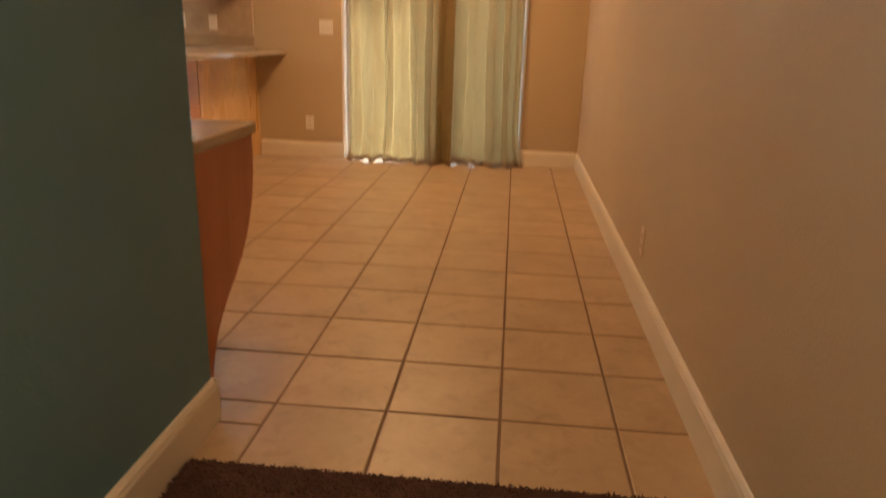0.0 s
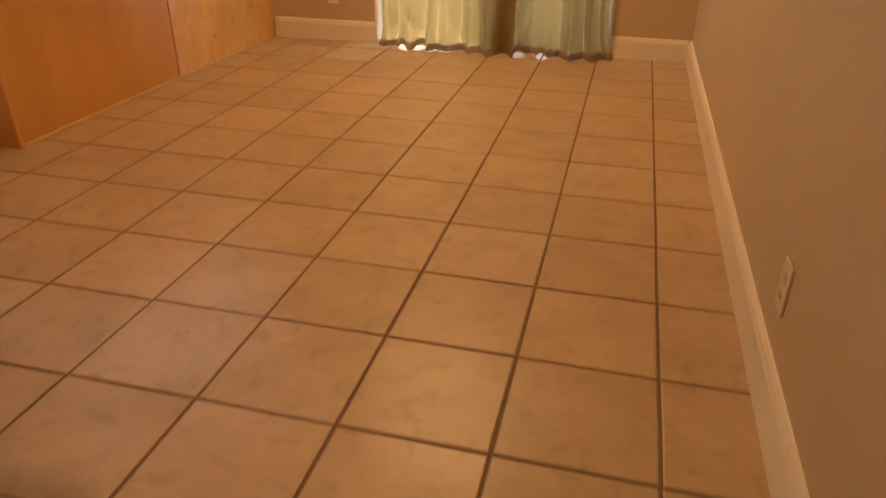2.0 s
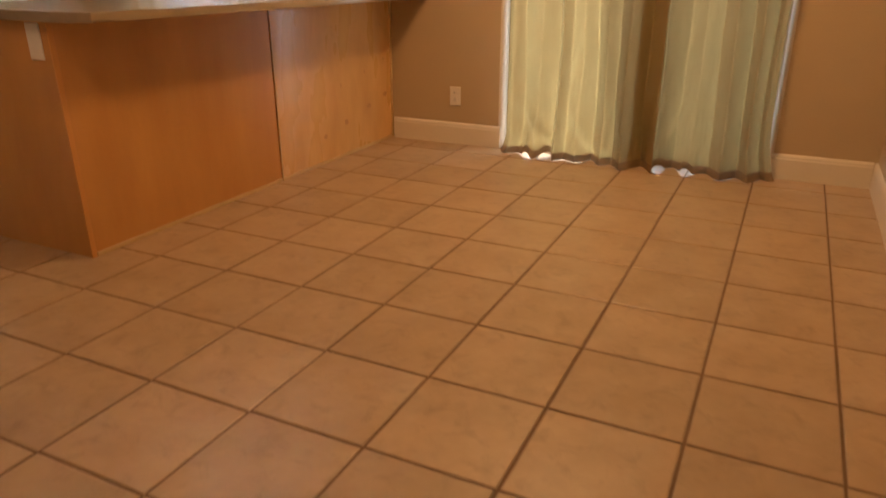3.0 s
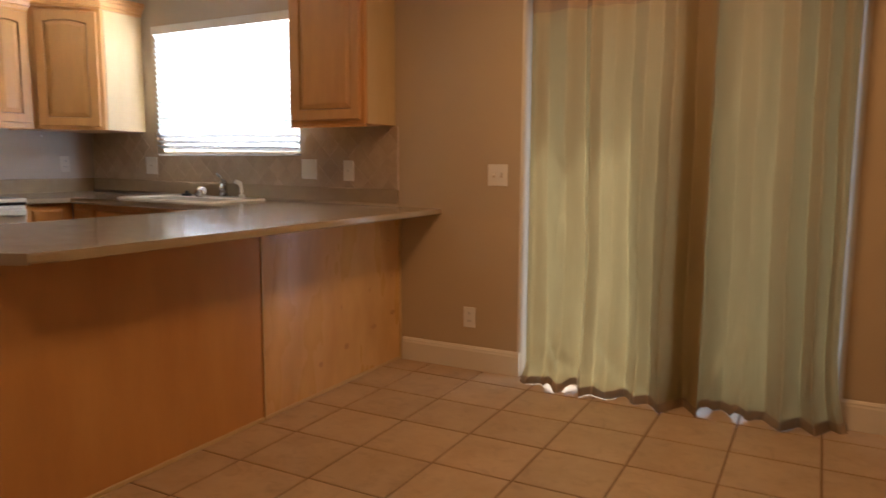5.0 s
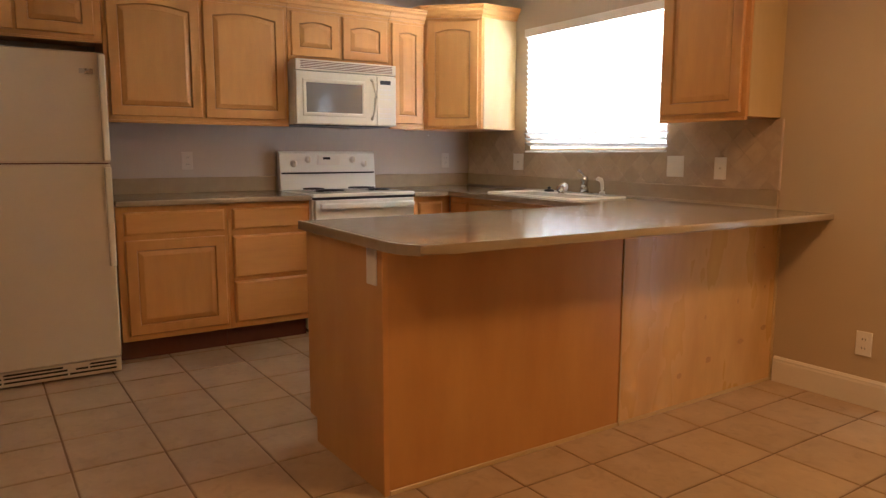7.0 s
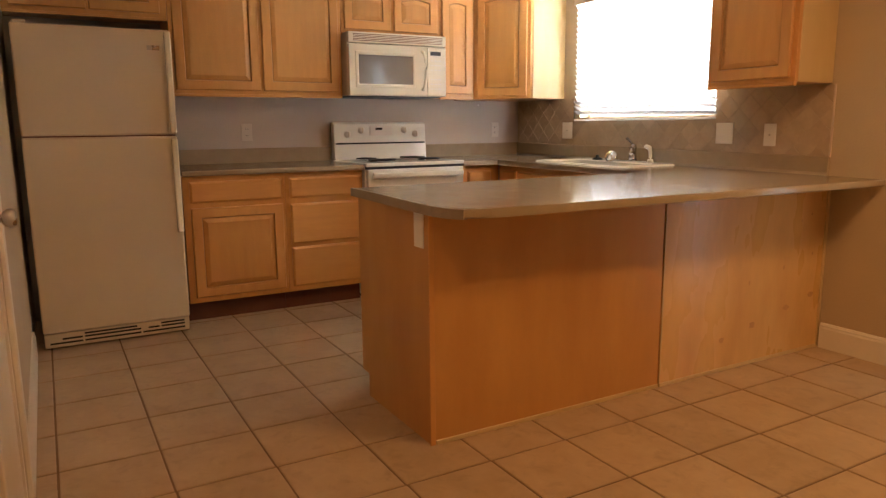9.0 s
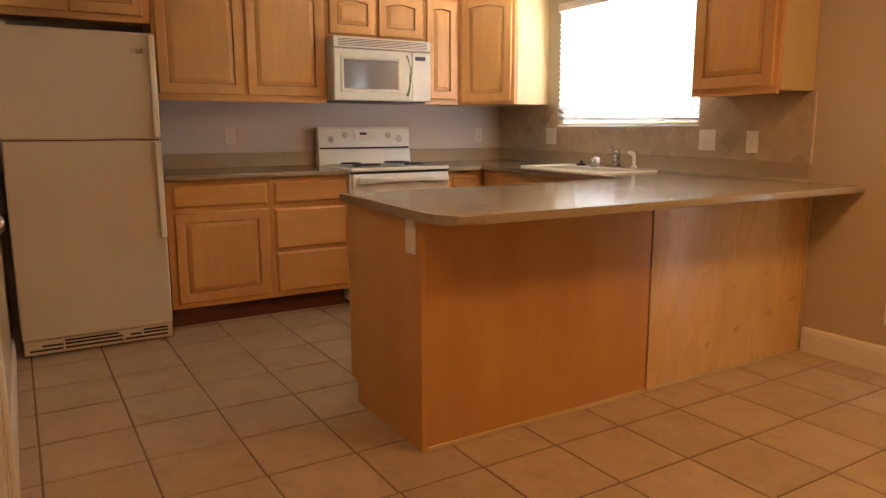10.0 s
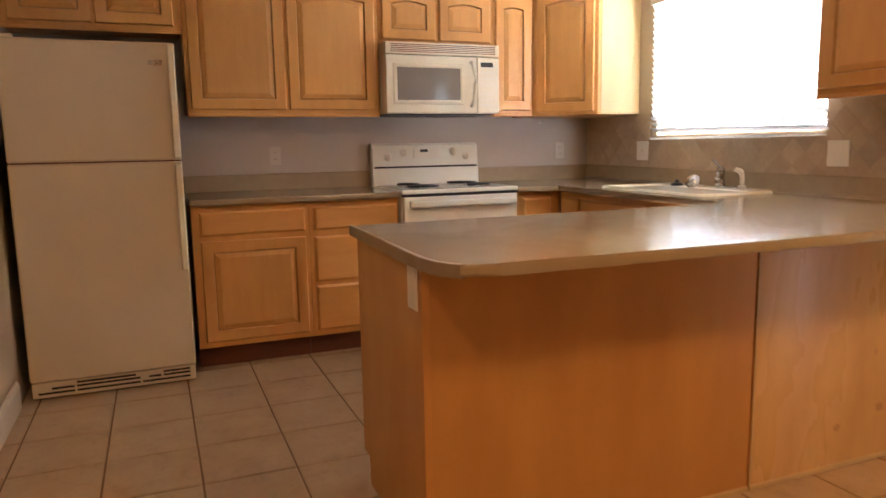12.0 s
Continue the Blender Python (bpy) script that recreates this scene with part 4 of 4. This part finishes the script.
curtain([-1.752, -1.66, -1.55, -1.47, -1.425, -1.38, -1.31, -1.24, -1.16, -1.10, -1.03, -0.95, -0.86], 0.120, -1, [-1.50, -1.60], 3,
        "sage-gold satin curtain panel, drawn closed, glowing with daylight")
curtain([-1.02, -0.93, -0.86, -0.76, -0.68, -0.60, -0.53, -0.46, -0.41, -0.36, -0.305], 0.095, 1, [-0.84, -0.69], 8,
        "sage-gold satin curtain panel, drawn closed beside the tan wall")
rod = thing("curtain_rod", pose(-1.03, YN - 0.13, 2.12), "dark metal curtain rod above the patio door", "curtain rod")
part("rod", tube(BM(), [(-0.84, 0, 0), (0.84, 0, 0)], 0.009, 12), M_ROD, rod, smooth=True)
for _s in (-1, 1):
    part("finial", lathe(BM(), [(0.010, 0.84), (0.013, 0.845), (0.016, 0.86), (0.013, 0.875), (0.006, 0.88)], pose(0, 0, 0, 0, 90 * _s, 0), 14), M_ROD, rod, smooth=True)
    part("bracket", box(BM(), _s * 0.78 - 0.008, _s * 0.78 + 0.008, 0.010, 0.1295, -0.012, 0.012, 0.002), M_ROD, rod)

# ---- rug ----
rug = thing("rug", pose(-0.475, -1.014, 0.0), "dark brown shaggy rug lying across the tiled hall", "rug")
RW, RL = 1.336, 0.72
part("backing", box(BM(), -RW / 2, RW / 2, -RL, 0, 0.0, 0.010, 0.003), M_RUG, rug)
_rng = np.random.default_rng(5)
_n = 26000
_px = _rng.uniform(-RW / 2 - 0.004, RW / 2 + 0.004, _n)
_py = -np.abs(_rng.uniform(0, 0.50, _n)) + 0.004
_a = _rng.uniform(0, 6.28, _n)
_hh = _rng.uniform(0.002, 0.006, _n)
_lx, _ly = _rng.normal(0, 0.005, _n), _rng.normal(0, 0.005, _n)
_vs, _fs = [], []
for i in range(_n):
    for k in range(3):
        an = _a[i] + 2.094 * k
        _vs.append((_px[i] + 0.0032 * math.cos(an), _py[i] + 0.0032 * math.sin(an), 0.009))
    _vs.append((_px[i] + _lx[i], _py[i] + _ly[i], 0.009 + _hh[i]))
    b = 4 * i
    _fs += [(b, b + 1, b + 3), (b + 1, b + 2, b + 3), (b + 2, b, b + 3)]
_me = bpy.data.meshes.new("pile")
_me.from_pydata(_vs, [], _fs)
_me.materials.append(M_RUG)
_pile = new("pile", _me)
_pile.parent = rug
tagged(_pile, "dark brown shaggy pile", kind="stuff")

# ---- tiled splash ----
splash = thing("tiled_splash", pose(0, YN - 0.0005, 0), "brown stone tiled splash laid on the diagonal under window and cabinets", "backsplash")
_regions = [(XW + 0.03, -4.655, 1.018, 1.385), (-4.655, -3.345, 1.018, 1.236), (-3.345, -2.618, 1.018, 1.385)]
_bm = BM()
for a, b, c_, d_ in _regions:
    box(_bm, a, b, -0.0100, 0, c_ - 0.002, d_)
part("grout_bed", _bm, M_SGROUT, splash)
part("edge_trim", box(BM(), -2.6178, -2.611, -0.0125, 0, 1.016, 1.388, 0.001), M_BEIGE, splash, "pale edge strip of the tiled splash")


def clip(poly, region):
    a, b, c_, d_ = region
    for ax, lim, s in ((0, a, 1), (0, b, -1), (1, c_, 1), (1, d_, -1)):
        out = []
        for i, p in enumerate(poly):
            q = poly[(i + 1) % len(poly)]
            ip, iq = s * (p[ax] - lim) >= 0, s * (q[ax] - lim) >= 0
            if ip:
                out.append(p)
            if ip != iq:
                u = (lim - p[ax]) / (q[ax] - p[ax])
                out.append((p[0] + u * (q[0] - p[0]), p[1] + u * (q[1] - p[1])))
        poly = out
        if len(poly) < 3:
            return []
    return poly


def area(poly):
    return abs(sum(p[0] * q[1] - q[0] * p[1] for p, q in zip(poly, poly[1:] + poly[:1]))) / 2


_S = 0.142   # diagonal pitch
for i in range(-1, 41):
    for j in range(0, 8):
        cx, cz = XW + 0.02 + (i * 0.5) * _S, 1.00 + j * 0.5 * _S
        if (i + j) % 2:
            continue
        h = _S / 2 - 0.0012
        for region in _regions:
            poly = clip([(cx - h, cz), (cx, cz - h), (cx + h, cz), (cx, cz + h)], region)
            if len(poly) < 3 or area(poly) < 0.0004:
                continue
            bm = BM()
            prism(bm, [(x - cx, z - cz) for x, z in poly], 0.007, 0.0115 + 0.0008 * random.random(), m=Matrix(((1, 0, 0, 0), (0, 0, -1, 0), (0, 1, 0, 0), (0, 0, 0, 1))))
            part("tile", bm, M_SLATE, splash, m=pose(cx, 0, cz))

# ---- floor tiles ----
_cache = {}


def tile_mesh(w, d):
    key = (round(w, 4), round(d, 4))
    if key not in _cache:
        bm = BM()
        b = 0.0035
        lo = [bm.verts.new(p) for p in ((0, 0, 0), (w, 0, 0), (w, d, 0), (0, d, 0))]
        mid = [bm.verts.new((x, y, 0.0034)) for x, y in ((0.0, 0.0), (w, 0.0), (w, d), (0, d))]
        top = [bm.verts.new((x, y, 0.0050)) for x, y in ((b, b), (w - b, b), (w - b, d - b), (b, d - b))]
        for A, B in ((lo, mid), (mid, top)):
            for i in range(4):
                bm.faces.new((A[i], A[(i + 1) % 4], B[(i + 1) % 4], B[i]))
        bm.faces.new(top)
        me = bpy.data.meshes.new("tile")
        bm.to_mesh(me)
        bm.free()
        me.materials.append(M_TILE)
        _cache[key] = me
    return _cache[key]


G = 0.009
ZONES = [(XG, XE, YB, YG), (-1.95, XE, YG, YS), (XW, XE, YS, YN)]


def joint_x(i):
    """Where the joints lie across the rooms; the rows spread a little past the peninsula."""
    return -i * P if i <= 7 else -7 * P - (i - 7) * 0.349


def zone_parts(x0, x1, y0, y1):
    """What of a tile lies on open floor: whole, or cut at walls."""
    x0, x1, y0, y1 = max(x0, XW), min(x1, XE), max(y0, YB), min(y1, YN)
    if (x0 >= XG) or (x0 >= -1.95 and y0 >= YG) or y0 >= YS:
        return [(x0, x1, y0, y1)]
    out = []
    for a, b, c_, d_ in ZONES:
        r = (max(x0, a), min(x1, b), max(y0, c_), min(y1, d_))
        if r[1] - r[0] > 0.02 and r[3] - r[2] > 0.02:
            out.append(r)
    return out


for i in range(-1, 17):
    for j in range(-13, 11):
        if (-i * P < -4.85 and j * P > 0.9) or (-i * P < -2.75 and -i * P - P > -3.2 and j * P > 1.3) or (j * P > 3.1 and -i * P < -2.7):
            continue
        dy = -0.018 * min(max((i - 2.5) / 5, 0), 1)
        for x0, x1, y0, y1 in zone_parts(joint_x(i + 1), joint_x(i), j * P + dy, j * P + P + dy):
            ob = new("tile", tile_mesh(x1 - x0 - G, y1 - y0 - G))
            ob.parent = floor
            ob.matrix_local = pose(x0 + G / 2 + random.uniform(-0.0006, 0.0006), y0 + G / 2 + random.uniform(-0.0006, 0.0006), -0.0045 - random.random() * 0.0004, random.uniform(-0.04, 0.04), random.uniform(-0.04, 0.04), 0)
